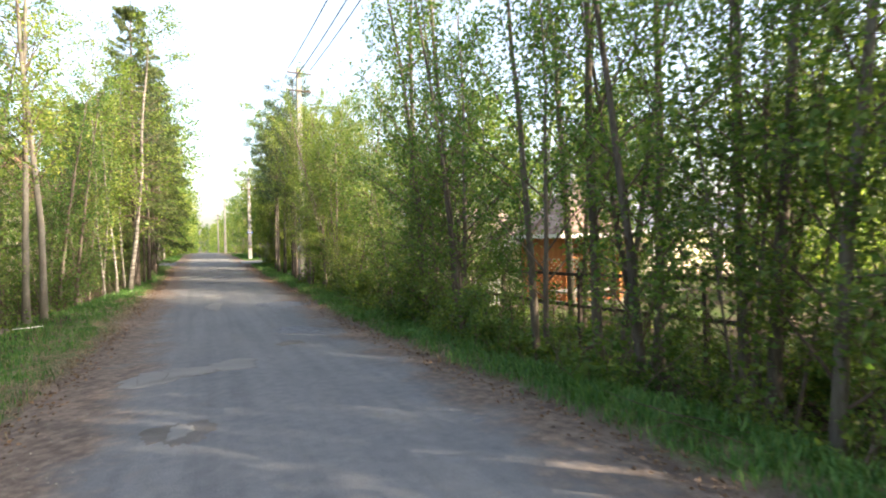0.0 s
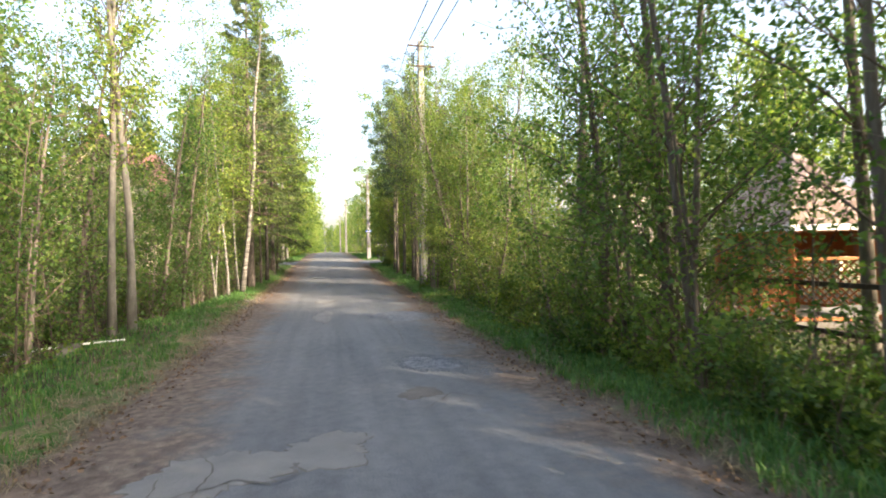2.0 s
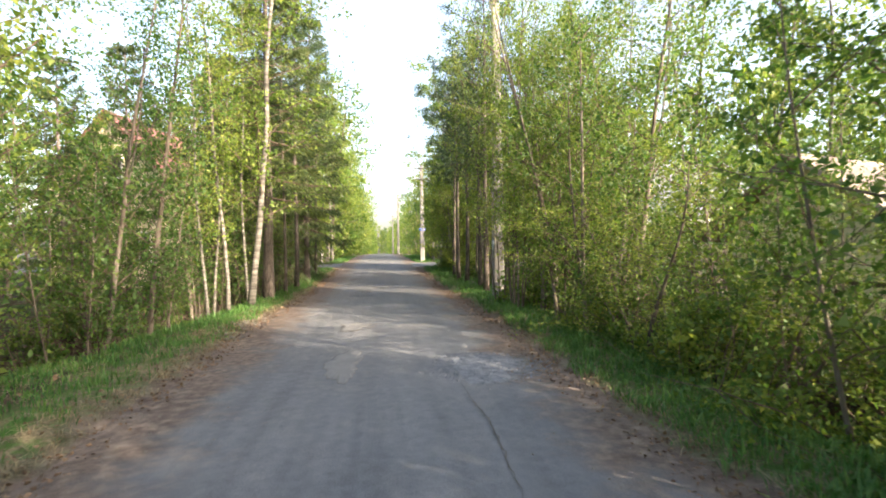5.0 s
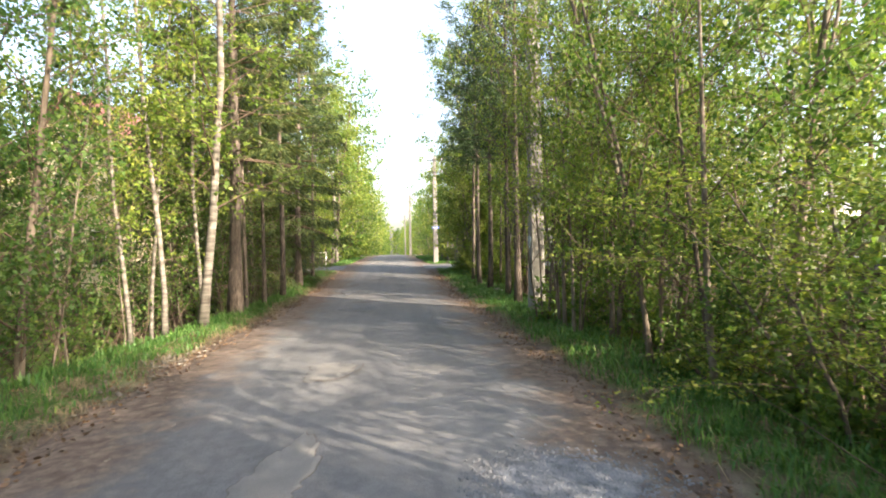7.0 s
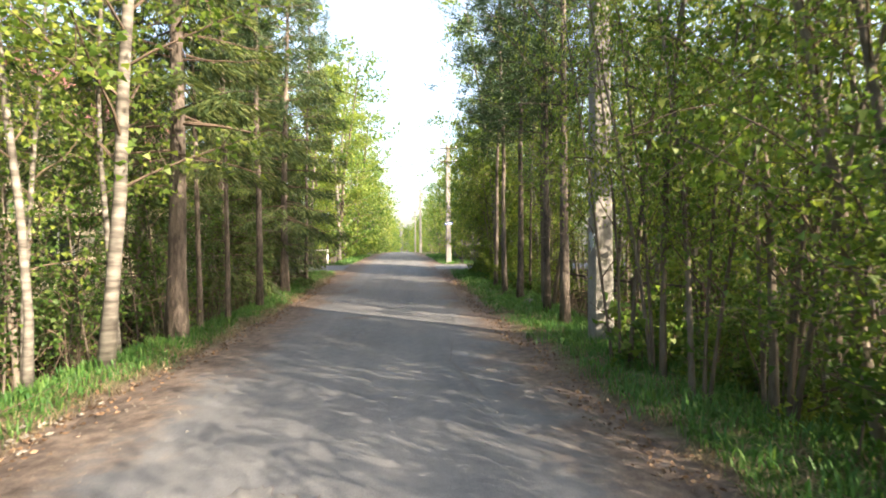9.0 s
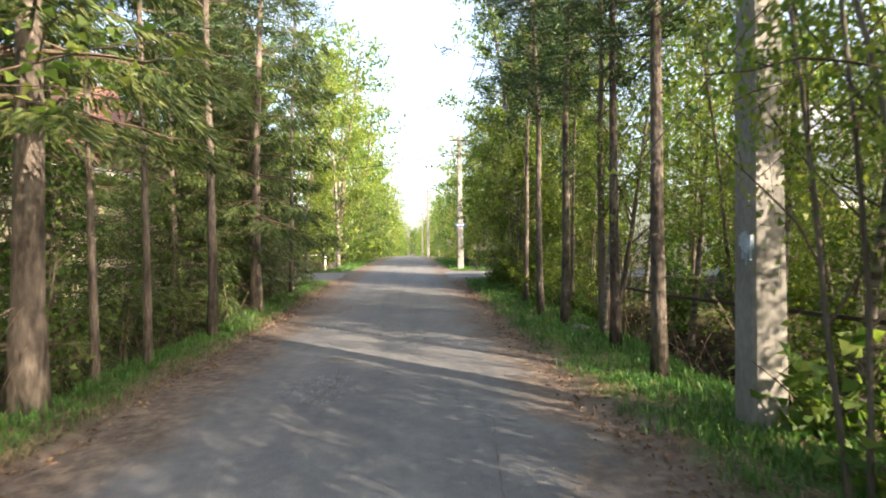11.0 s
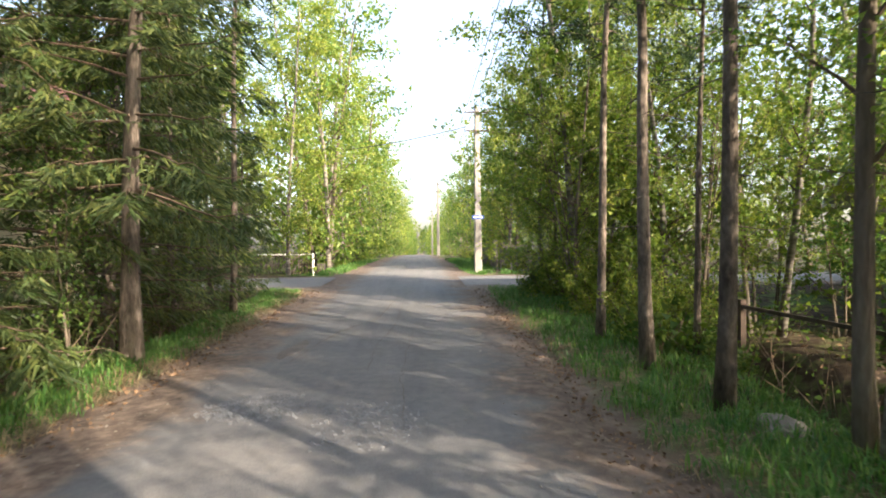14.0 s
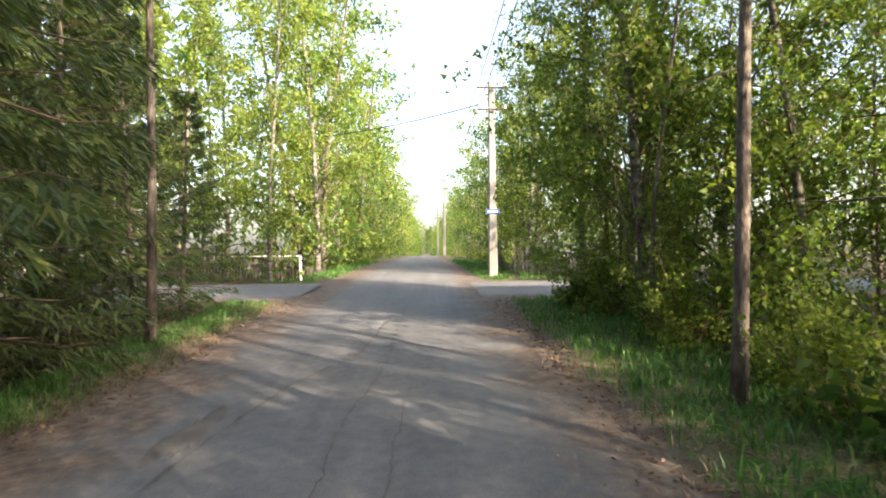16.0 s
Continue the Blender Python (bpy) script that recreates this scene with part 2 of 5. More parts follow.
def road_material(name, mid, half, axis="X"):
    """Dusty worn asphalt whose margins are covered by reddish soil and needles."""
    m, nt, b = material(name, 0.9, 0, 0.25)
    v = coords(nt)
    sep = nt.nodes.new("ShaderNodeSeparateXYZ")
    nt.links.new(v, sep.inputs[0])
    d = math_node(nt, "ABSOLUTE", math_node(nt, "SUBTRACT", sep.outputs[axis], mid))
    n0, n1, n2, n3 = noise_tex(nt, v, 0.35, 4), noise_tex(nt, v, 1.6, 6), noise_tex(nt, v, 9, 8), noise_tex(nt, v, 110, 4)
    along = noise_tex(nt, coords(nt, (2.2, 0.10, 1) if axis == "X" else (0.10, 2.2, 1)), 1.5, 5)
    edge = math_node(nt, "ADD", d, math_node(nt, "MULTIPLY", math_node(nt, "SUBTRACT", n1, 0.5), 1.5))
    edge = math_node(nt, "ADD", edge, math_node(nt, "MULTIPLY", math_node(nt, "SUBTRACT", n2, 0.5), 0.7))
    soilf = ramp(nt, math_node(nt, "DIVIDE", edge, half), [(0.56, (0, 0, 0)), (0.80, (1, 1, 1))])
    tar = ramp(nt, math_node(nt, "ADD", math_node(nt, "MULTIPLY", n2, 0.5), math_node(nt, "MULTIPLY", n0, 0.5)), [(0.3, (0.12, 0.125, 0.134)), (0.5, (0.162, 0.167, 0.177)), (0.7, (0.205, 0.208, 0.212))])
    tar = mixc(nt, 0.5, tar, ramp(nt, along, [(0.3, (0.55, 0.55, 0.56)), (0.65, (1.1, 1.08, 1.06))]), "MULTIPLY")
    tar = mixc(nt, 0.45, tar, ramp(nt, n3, [(0.28, (0.35, 0.35, 0.35)), (0.5, (1, 1, 1)), (0.75, (1.5, 1.5, 1.5))]), "MULTIPLY")
    soil = ramp(nt, n2, [(0.3, (0.078, 0.06, 0.05)), (0.5, (0.14, 0.108, 0.09)), (0.72, (0.225, 0.18, 0.15))])
    soil = mixc(nt, 0.5, soil, ramp(nt, n3, [(0.3, (0.4, 0.4, 0.4)), (0.7, (1.4, 1.4, 1.4))]), "MULTIPLY")
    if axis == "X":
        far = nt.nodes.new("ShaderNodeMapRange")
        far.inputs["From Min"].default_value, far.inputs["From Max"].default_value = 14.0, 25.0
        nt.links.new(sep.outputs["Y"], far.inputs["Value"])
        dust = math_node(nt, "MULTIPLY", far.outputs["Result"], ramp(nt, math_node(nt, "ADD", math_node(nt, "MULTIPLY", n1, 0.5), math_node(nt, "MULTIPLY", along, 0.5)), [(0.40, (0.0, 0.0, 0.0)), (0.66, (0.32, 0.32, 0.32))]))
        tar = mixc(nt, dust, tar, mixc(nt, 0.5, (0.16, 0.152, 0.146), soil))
    nt.links.new(mixc(nt, soilf, tar, soil), b.inputs["Base Color"])
    bump(nt, b, math_node(nt, "ADD", n3, math_node(nt, "MULTIPLY", n2, 0.8)), 0.7, 0.012)
    return m


M_GROUND = ground_material()
ROAD_L, ROAD_R = -1.6, 2.95
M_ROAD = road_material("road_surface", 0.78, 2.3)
M_SIDE = road_material("side_road_surface", 41.4, 2.4, "Y")

# ---- shape of the land ----
KNOT_Y = np.array([-300.0, -5, 4, 12, 20, 28, 36, 44, 54, 70, 100, 300, 900])
KNOT_Z = np.array([0.3, 0.0, -0.23, -0.42, -0.29, -0.34, -0.09, 0.13, 0.25, 0.27, 0.04, -3.27, -9.0])
SIDE_Y0, SIDE_Y1 = 39.2, 43.6


def smooth(a, b, x):
    t = np.clip((np.asarray(x, float) - a) / (b - a), 0, 1)
    return t * t * (3 - 2 * t)


def road_z(y):
    y = np.asarray(y, float)
    return sum(np.interp(y + d, KNOT_Y, KNOT_Z) for d in (-1.5, -0.75, 0, 0.75, 1.5)) / 5


def bank_left(y):
    return np.interp(y, [-20, 4, 10, 15, 20, 24, 32, 38], [-3.4, -3.4, -3.5, -3.6, -2.75, -2.5, -2.45, -2.6])


def bank_right(y):
    return np.interp(y, [-20, 5, 14, 22, 30, 38], [3.75, 3.75, 4.0, 4.35, 4.7, 4.8])


def wobble(x, y):
    return 0.05 * np.sin(1.3 * x + 0.7 * y) * np.sin(0.9 * y - 0.4 * x) + 0.03 * np.sin(3.1 * x + 1.7) * np.sin(2.7 * y + 0.6)


def ground_z(x, y):
    x, y = np.asarray(x, float), np.asarray(y, float)
    base = road_z(y)
    open_ditch = 1 - smooth(37.0, 38.8, y) * (1 - smooth(44.5, 47.0, y))
    dl, dr = bank_left(y) - x, x - bank_right(y)
    ditch = -0.95 * smooth(0.0, 0.75, dl) + 0.70 * smooth(1.2, 2.6, dl) - 0.95 * smooth(0.0, 0.75, dr) + 0.70 * smooth(1.2, 2.4, dr)
    out = smooth(0.0, 0.5, ROAD_L - x) + smooth(0.0, 0.5, x - ROAD_R)
    under = np.where((x > ROAD_L + 0.1) & (x < ROAD_R - 0.1), -0.035, 0.0)
    side = np.where((y > SIDE_Y0 + 0.1) & (y < SIDE_Y1 - 0.1) & (np.abs(x) < 39), -0.025, 0.0)
    return base + ditch * open_ditch + out * (0.02 + wobble(x, y)) * (0.3 + 0.7 * open_ditch) + np.minimum(under, side)


def gz(x, y):
    return float(ground_z(x, y))


def mesh_of(name, verts, faces, mat, smooth_shade=False):
    me = bpy.data.meshes.new(name)
    me.from_pydata(np.asarray(verts, float).tolist(), [], [tuple(int(i) for i in f) for f in faces])
    me.materials.append(mat)
    if smooth_shade:
        me.polygons.foreach_set("use_smooth", [True] * len(me.polygons))
    me.update()
    return me


def grid_mesh(name, xs, ys, zfun, mat):
    X, Y = np.meshgrid(xs, ys)
    V = np.stack([X, Y, zfun(X, Y)], -1).reshape(-1, 3)
    nx, ny = len(xs), len(ys)
    i = (np.arange(ny - 1)[:, None] * nx + np.arange(nx - 1)[None, :]).ravel()
    F = np.stack([i, i + 1, i + nx + 1, i + nx], -1)
    return mesh_of(name, V, F, mat, True)


def structure(name, me, label, category):
    return tagged(new(name, me), label, category, kind="structure")


xs = np.concatenate([[-900, -400, -150, -80, -45], np.arange(-30, -6, 1.0), np.arange(-6, 7.5, 0.15), np.arange(7.5, 31, 1.0), [45, 80, 150, 400, 900]])
ys = np.concatenate([[-900, -400, -150, -60, -30], np.arange(-15, 0, 1.0), np.arange(0, 50, 0.3), np.arange(50, 90, 1.5), np.arange(90, 300, 8), [300, 420, 600, 900]])
structure("ground", grid_mesh("ground", xs, ys, ground_z, M_GROUND), "mossy forest soil with ditches along both road banks", "ground")

# road, with a slightly crowned and uneven surface and ragged margins
def road_height(X, Y):
    t = (X - 0.65) / 2.3
    return road_z(Y) + 0.03 * (1 - t * t) + 0.006 * np.sin(2.3 * X + 0.9 * Y) * np.sin(1.1 * Y)


def road_strip():
    ys_r = np.concatenate([np.arange(-40, 60, 0.25), np.arange(60, 320, 4)])
    ts = np.linspace(0, 1, 25)
    Y, Tt = np.meshgrid(ys_r, ts, indexing="ij")
    lw = ROAD_L + 0.10 * np.sin(ys_r * 1.7) + 0.06 * np.sin(ys_r * 4.3 + 1)
    rw = ROAD_R + 0.10 * np.sin(ys_r * 1.4 + 2) + 0.06 * np.sin(ys_r * 3.9)
    flare = 0.9 * np.exp(-((ys_r - 39.0) / 1.0) ** 2) + 0.7 * np.exp(-((ys_r - 44.0) / 1.0) ** 2)
    lw, rw = lw - flare, rw + flare
    X = lw[:, None] * (1 - Tt) + rw[:, None] * Tt
    Z = road_height(X, Y) + 0.012 - 0.025 * np.where((Tt < 0.01) | (Tt > 0.99), 1, 0)
    n = len(ts)
    i = (np.arange(len(ys_r) - 1)[:, None] * n + np.arange(n - 1)[None, :]).ravel()
    return mesh_of("road", np.stack([X, Y, Z], -1).reshape(-1, 3), np.stack([i, i + 1, i + n + 1, i + n], -1), M_ROAD, True)


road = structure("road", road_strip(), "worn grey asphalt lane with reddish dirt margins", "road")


def side_strip(name, x0, x1):
    xs_s = np.arange(x0, x1 + 0.01, 0.4)
    ts = np.linspace(0, 1, 13)
    X, Tt = np.meshgrid(xs_s, ts, indexing="ij")
    a = SIDE_Y0 + 0.12 * np.sin(xs_s * 1.3)
    c = SIDE_Y1 + 0.12 * np.sin(xs_s * 1.7 + 1)
    Y = a[:, None] * (1 - Tt) + c[:, None] * Tt
    Z = road_z(Y) + 0.035 - 0.025 * np.where((Tt < 0.01) | (Tt > 0.99), 1, 0)
    n = len(ts)
    i = (np.arange(len(xs_s) - 1)[:, None] * n + np.arange(n - 1)[None, :]).ravel()
    return mesh_of(name, np.stack([X, Y, Z], -1).reshape(-1, 3), np.stack([i, i + n, i + n + 1, i + 1], -1), M_SIDE, True)


structure("side_road", side_strip("side_road", -38, -1.3), "grey gravel side lane crossing the road", "road")
structure("side_road", side_strip("side_road", 2.65, 38), "grey gravel side lane leading into the trees", "road")


# ---- building blocks for plants ----
def part(name, me, parent, label=""):
    ob = new(name, me)
    ob.parent = parent
    if label:
        ob["label"] = label
    return ob


class Geo:
    """Collects vertices and faces of one mesh."""

    def __init__(self):
        self.v, self.f, self.n = [], [], 0

    def add(self, v, f):
        v = np.asarray(v, float).reshape(-1, 3)
        self.v.append(v)
        self.f.extend([tuple(int(i) + self.n for i in q) for q in f])
        self.n += len(v)

    def tube(self, pts, radii, sides=6):
        pts = np.asarray(pts, float)
        k = len(pts)
        tang = np.gradient(pts, axis=0)
        tang /= np.linalg.norm(tang, axis=1)[:, None] + 1e-9
        ref = np.array([1.0, 0, 0]) if abs(tang[0][0]) < 0.8 else np.array([0, 1.0, 0])
        u = np.cross(tang, ref)
        u /= np.linalg.norm(u, axis=1)[:, None] + 1e-9
        w = np.cross(tang, u)
        a = np.linspace(0, 2 * np.pi, sides, endpoint=False)
        r = np.asarray(radii, float)[:, None, None]
        v = pts[:, None] + r * (np.cos(a)[None, :, None] * u[:, None] + np.sin(a)[None, :, None] * w[:, None])
        f = []
        for i in range(k - 1):
            for j in range(sides):
                j2 = (j + 1) % sides
                f.append((i * sides + j, i * sides + j2, (i + 1) * sides + j2, (i + 1) * sides + j))
        f.append(tuple(range(sides - 1, -1, -1)))
        f.append(tuple((k - 1) * sides + j for j in range(sides)))
        self.add(v.reshape(-1, 3), f)

    def box(self, lo, hi, m=None):
        lo, hi = np.array(lo, float), np.array(hi, float)
        v = np.array([[(lo, hi)[(i >> k) & 1][k] for k in range(3)] for i in range(8)])
        if m is not None:
            v = np.array([m @ Vector(p) for p in v])
        self.add(v, [(0, 2, 3, 1), (4, 5, 7, 6), (0, 1, 5, 4), (2, 6, 7, 3), (0, 4, 6, 2), (1, 3, 7, 5)])

    def mesh(self, name, mat, smooth_shade=False):
        return mesh_of(name, np.concatenate(self.v), self.f, mat, smooth_shade)


def leaves_mesh(name, pos, along, size, width, mat, r, fold=0.25, simple=False):
    """Folded pointed leaves at pos, their tips turned to along."""
    n = len(pos)
    along = along / (np.linalg.norm(along, axis=1)[:, None] + 1e-9)
    side = np.cross(along, r.normal(size=(n, 3)))
    side /= np.linalg.norm(side, axis=1)[:, None] + 1e-9
    up = np.cross(side, along)
    s = (size * r.uniform(0.65, 1.25, n))[:, None]
    w = s * width
    b = pos
    t = pos + along * s
    mid = pos + along * s * 0.45 + up * s * fold * r.uniform(-0.5, 1, n)[:, None]
    l, q = mid + side * w * 0.5, mid - side * w * 0.5
    V = np.stack([b, l, t, q], 1).reshape(-1, 3)
    i = np.arange(n) * 4
    F = np.concatenate([np.stack([i, i + 1, i + 2], -1), np.stack([i, i + 2, i + 3], -1)])
    if simple:
        V = np.stack([pos - side * w * 0.5, pos + side * w * 0.5, t], 1).reshape(-1, 3)
        F = np.arange(3 * n).reshape(-1, 3)
    me = bpy.data.meshes.new(name)
    me.vertices.add(len(V))
    me.vertices.foreach_set("co", V.astype(np.float32).ravel())
    me.loops.add(len(F) * 3)
    me.loops.foreach_set("vertex_index", F.astype(np.int32).ravel())
    me.polygons.add(len(F))
    me.polygons.foreach_set("loop_start", (np.arange(len(F)) * 3).astype(np.int32))
    me.materials.append(mat)
    me.update(calc_edges=True)
    me.validate()
    return me


def curve_pts(p0, d0, length, k, r, bend=0.15, lift=0.0):
    pts, d = [np.array(p0, float)], np.array(d0, float) / np.linalg.norm(d0)
    for _ in range(k):
        d = d + r.normal(0, bend, 3) + np.array([0, 0, lift])
        d /= np.linalg.norm(d)
        pts.append(pts[-1] + d * length / k)
    return np.array(pts)


def broadleaf(name, seed, h, r0, clear, spread, limbs, leaves, size, bark, leaf, label, droop=0.0, stems=1, up=0.9, width=0.7, lean=0.02, twigs=4, sides=9, light=False):
    """A leafy tree: one or more tapered stems, limbs, twigs and single leaves in loose sprays."""
    r = np.random.default_rng(seed)
    tree = tagged(new(name), label, "tree", group="trees along the road")
    trunks, wood, twig_pts, twig_dir = [], Geo(), [], []
    for s in range(stems):
        az = r.uniform(0, 6.28)
        off = 0.0 if stems == 1 else 0.16
        d0 = (math.cos(az) * (lean + off * 0.6), math.sin(az) * (lean + off * 0.6), 1)
        hh = h * (1 if s == 0 else r.uniform(0.7, 0.95))
        pts = curve_pts((off * math.cos(az), off * math.sin(az), -0.35), d0, hh + 0.35, 9, r, 0.035)
        rr = r0 * (1 if s == 0 else r.uniform(0.6, 0.9)) * np.linspace(1, 0.12, 10) ** 0.85
        rr[0] *= 1.35
        g = Geo()
        g.tube(pts, rr, sides)
        trunks.append(g)
        for i in range(max(4, limbs // stems)):
            f = clear + (0.97 - clear) * ((i + r.uniform(0, 0.9)) / max(4, limbs // stems))
            k = f * 9
            j = int(min(8, k))
            p = pts[j] + (pts[j + 1] - pts[j]) * (k - j)
            a = i * 2.4 + r.uniform(-0.5, 0.5)
            prof = math.sin(math.pi * min(1, 0.25 + 0.75 * (f - clear) / (1 - clear) * 0.95)) ** 0.7
            ln = spread * (0.35 + 0.75 * prof) * r.uniform(0.7, 1.15)
            lp = curve_pts(p, (math.cos(a), math.sin(a), up * r.uniform(0.6, 1.4)), ln, 5, r, 0.12, -droop * 0.25)
            lr = max(0.008, r0 * 0.30 * (1.1 - f))
            wood.tube(lp, np.linspace(lr, 0.004, 6), 4 if sides > 6 else 3)
            for b in range(twigs):
                kk = r.uniform(1.0, 5.0)
                jj = int(min(4, kk))
                q = lp[jj] + (lp[jj + 1] - lp[jj]) * (kk - jj)
                dd = r.normal(0, 1, 3) + np.array([math.cos(a), math.sin(a), 0.3]) * 0.8
                tp = curve_pts(q, dd, ln * r.uniform(0.3, 0.6), 2, r, 0.25, -droop)
                if sides > 6:
                    wood.tube(tp, np.linspace(0.006, 0.0025, 3), 3)
                twig_pts += [tp, lp[2:]]
    # leaves in sprays round the twigs
    pos = []
    per = max(1, leaves // len(twig_pts))
    for tp in twig_pts:
        k = r.uniform(0.15, len(tp) - 1.001, per)
        j = k.astype(int)
        pos.append(tp[j] + (tp[j + 1] - tp[j]) * (k - j)[:, None] + r.normal(0, 0.09 + 0.4 * size, (per, 3)))
    pos = np.concatenate(pos)
    along = r.normal(0, 1, pos.shape) + np.array([0, 0, -0.5 - droop])
    for g in trunks:
        part("trunk", g.mesh("trunk", bark, True), tree)
    tagged(part("branchwork", wood.mesh("branchwork", M_TWIG), tree), kind="stuff")
    part("crown", leaves_mesh("crown", pos, along, size, width, leaf, r, 0.25, sides <= 6 or light), tree)
    return tree


def spruce(seed, h, r0, clear, spread, sprays, label, name="spruce_tree", bare=0, fine=0.2):
    """A conifer with whorls of drooping boughs, each fringed with hanging needle sprays."""
    r = np.random.default_rng(seed)
    tree = tagged(new(name), label, "tree", group="trees along the road")
    g = Geo()
    pts = curve_pts((0, 0, -0.35), (r.normal(0, 0.01), r.normal(0, 0.01), 1), h + 0.35, 9, r, 0.012)
    rr = r0 * np.linspace(1, 0.06, 10)
    rr[0] *= 1.4
    g.tube(pts, rr, 10)
    wood, pos, along = Geo(), [], []
    z = clear
    n_b = 0
    boughs = []
    while z < h - 0.3:
        f = (z - clear) / (h - clear)
        for i in range(r.integers(4, 7)):
            boughs.append((z + r.uniform(-0.12, 0.12), spread * (1 - f) ** 0.8 * r.uniform(0.7, 1.1) + 0.15, f))
        z += 0.34 + 0.16 * (1 - f)
    per = max(4, sprays // len(boughs))
    for i, (zb, ln, f) in enumerate(boughs):
        a = i * 2.4 + r.uniform(-0.4, 0.4)
        j = min(8, max(0, (zb + 0.35) / (h + 0.35) * 9))
        p = pts[int(j)] + (pts[int(j) + 1] - pts[int(j)]) * (j - int(j))
        bp = curve_pts(p, (math.cos(a), math.sin(a), 0.15 + 0.5 * f - 0.25 * (1 - f)), ln, 6, r, 0.05, -0.04 * (1 - f))
        bp[-2:, 2] += 0.06 * ln
        wood.tube(bp, np.linspace(0.012 + 0.012 * (1 - f), 0.003, 7), 4)
        m = int(per * (0.4 + 1.2 * ln / spread))
        k = 6 * r.uniform(0.12, 1, m) ** 0.75
        jj = np.minimum(k.astype(int), 5)
        q = bp[jj] + (bp[jj + 1] - bp[jj]) * (k - jj)[:, None]
        out = np.array([math.cos(a), math.sin(a), 0])
        lat = np.array([-math.sin(a), math.cos(a), 0])
        sd = r.uniform(-1, 1, m)
        wl = 0.36 * ln * (1.05 - k / 6.5)
        q = q + lat[None] * (sd * wl)[:, None] + out[None] * (np.abs(sd) * wl * 0.5)[:, None] + np.array([0, 0, -1]) * (np.abs(sd) * 0.12 * ln + r.uniform(0, 0.08, m))[:, None]
        pos.append(q)
        along.append(out[None] * 0.6 + lat[None] * (np.sign(sd) * 0.5)[:, None] + np.array([0, 0, -0.55]) + r.normal(0, 0.25, (m, 3)))
    for i in range(bare):
        a, zb = r.uniform(0, 6.28), r.uniform(0.5, clear)
        bp = curve_pts(pts[1] * [1, 1, 0] + [0, 0, zb], (math.cos(a), math.sin(a), -0.1), r.uniform(0.3, 0.9), 3, r, 0.15, -0.08)
        wood.tube(bp, np.linspace(0.008, 0.002, 4), 3)
    part("trunk", g.mesh("trunk", M_PINEBARK, True), tree)
    tagged(part("branchwork", wood.mesh("branchwork", M_TWIG), tree), kind="stuff")
    part("crown", leaves_mesh("crown", np.concatenate(pos), np.concatenate(along), fine, 0.17, M_SPRUCE, r, 0.1, True), tree)
    return tree


def pine(seed, h, r0, clear, spread, tufts, label):
    """A tall pine: a long bare trunk with a few dead snags and an open crown of needle tufts."""
    r = np.random.default_rng(seed)
    tree = tagged(new("pine_tree"), label, "tree", group="trees along the road")
    g = Geo()
    pts = curve_pts((0, 0, -0.35), (r.normal(0, 0.012), r.normal(0, 0.012), 1), h + 0.35, 9, r, 0.014)
    rr = r0 * np.linspace(1, 0.22, 10)
    rr[0] *= 1.3
    g.tube(pts, rr, 10)
    wood, pos, along = Geo(), [], []
    for i in range(34):
        f = clear + (0.98 - clear) * (i + r.uniform(0, 0.9)) / 34
        j = min(8.99, (f * h + 0.35) / (h + 0.35) * 9)
        p = pts[int(j)] + (pts[int(j) + 1] - pts[int(j)]) * (j - int(j))
        a = i * 2.4 + r.uniform(-0.5, 0.5)
        ln = spread * (0.45 + 0.7 * math.sin(math.pi * (0.2 + 0.75 * (f - clear) / (1 - clear)))) * r.uniform(0.6, 1.1)
        bp = curve_pts(p, (math.cos(a), math.sin(a), r.uniform(-0.1, 0.5)), ln, 5, r, 0.15, 0.03)
        wood.tube(bp, np.linspace(0.022, 0.004, 6), 4)
        for _ in range(6):
            k = r.uniform(1.5, 4.99)
            q = bp[int(k)] + r.normal(0, 0.16 * ln, 3)
            n = tufts // (34 * 6)
            dirs = r.normal(0, 1, (n, 3)) + np.array([math.cos(a), math.sin(a), 0.5])
            pos.append(q + r.normal(0, 0.09, (n, 3)))
            along.append(dirs)
    for i in range(9):
        a, f = r.uniform(0, 6.28), r.uniform(0.15, clear)
        j = f * 9
        p = pts[int(j)] + (pts[int(j) + 1] - pts[int(j)]) * (j - int(j))
        bp = curve_pts(p, (math.cos(a), math.sin(a), -0.1), r.uniform(0.3, 1.0), 3, r, 0.15, -0.05)
        wood.tube(bp, np.linspace(0.011, 0.003, 4), 4)
    part("trunk", g.mesh("trunk", M_PINEBARK, True), tree)
    tagged(part("branchwork", wood.mesh("branchwork", M_PINEBARK), tree), kind="stuff")
    part("crown", leaves_mesh("crown", np.concatenate(pos), np.concatenate(along), 0.16, 0.17, M_PINE, r, 0.1, True), tree)
    return tree


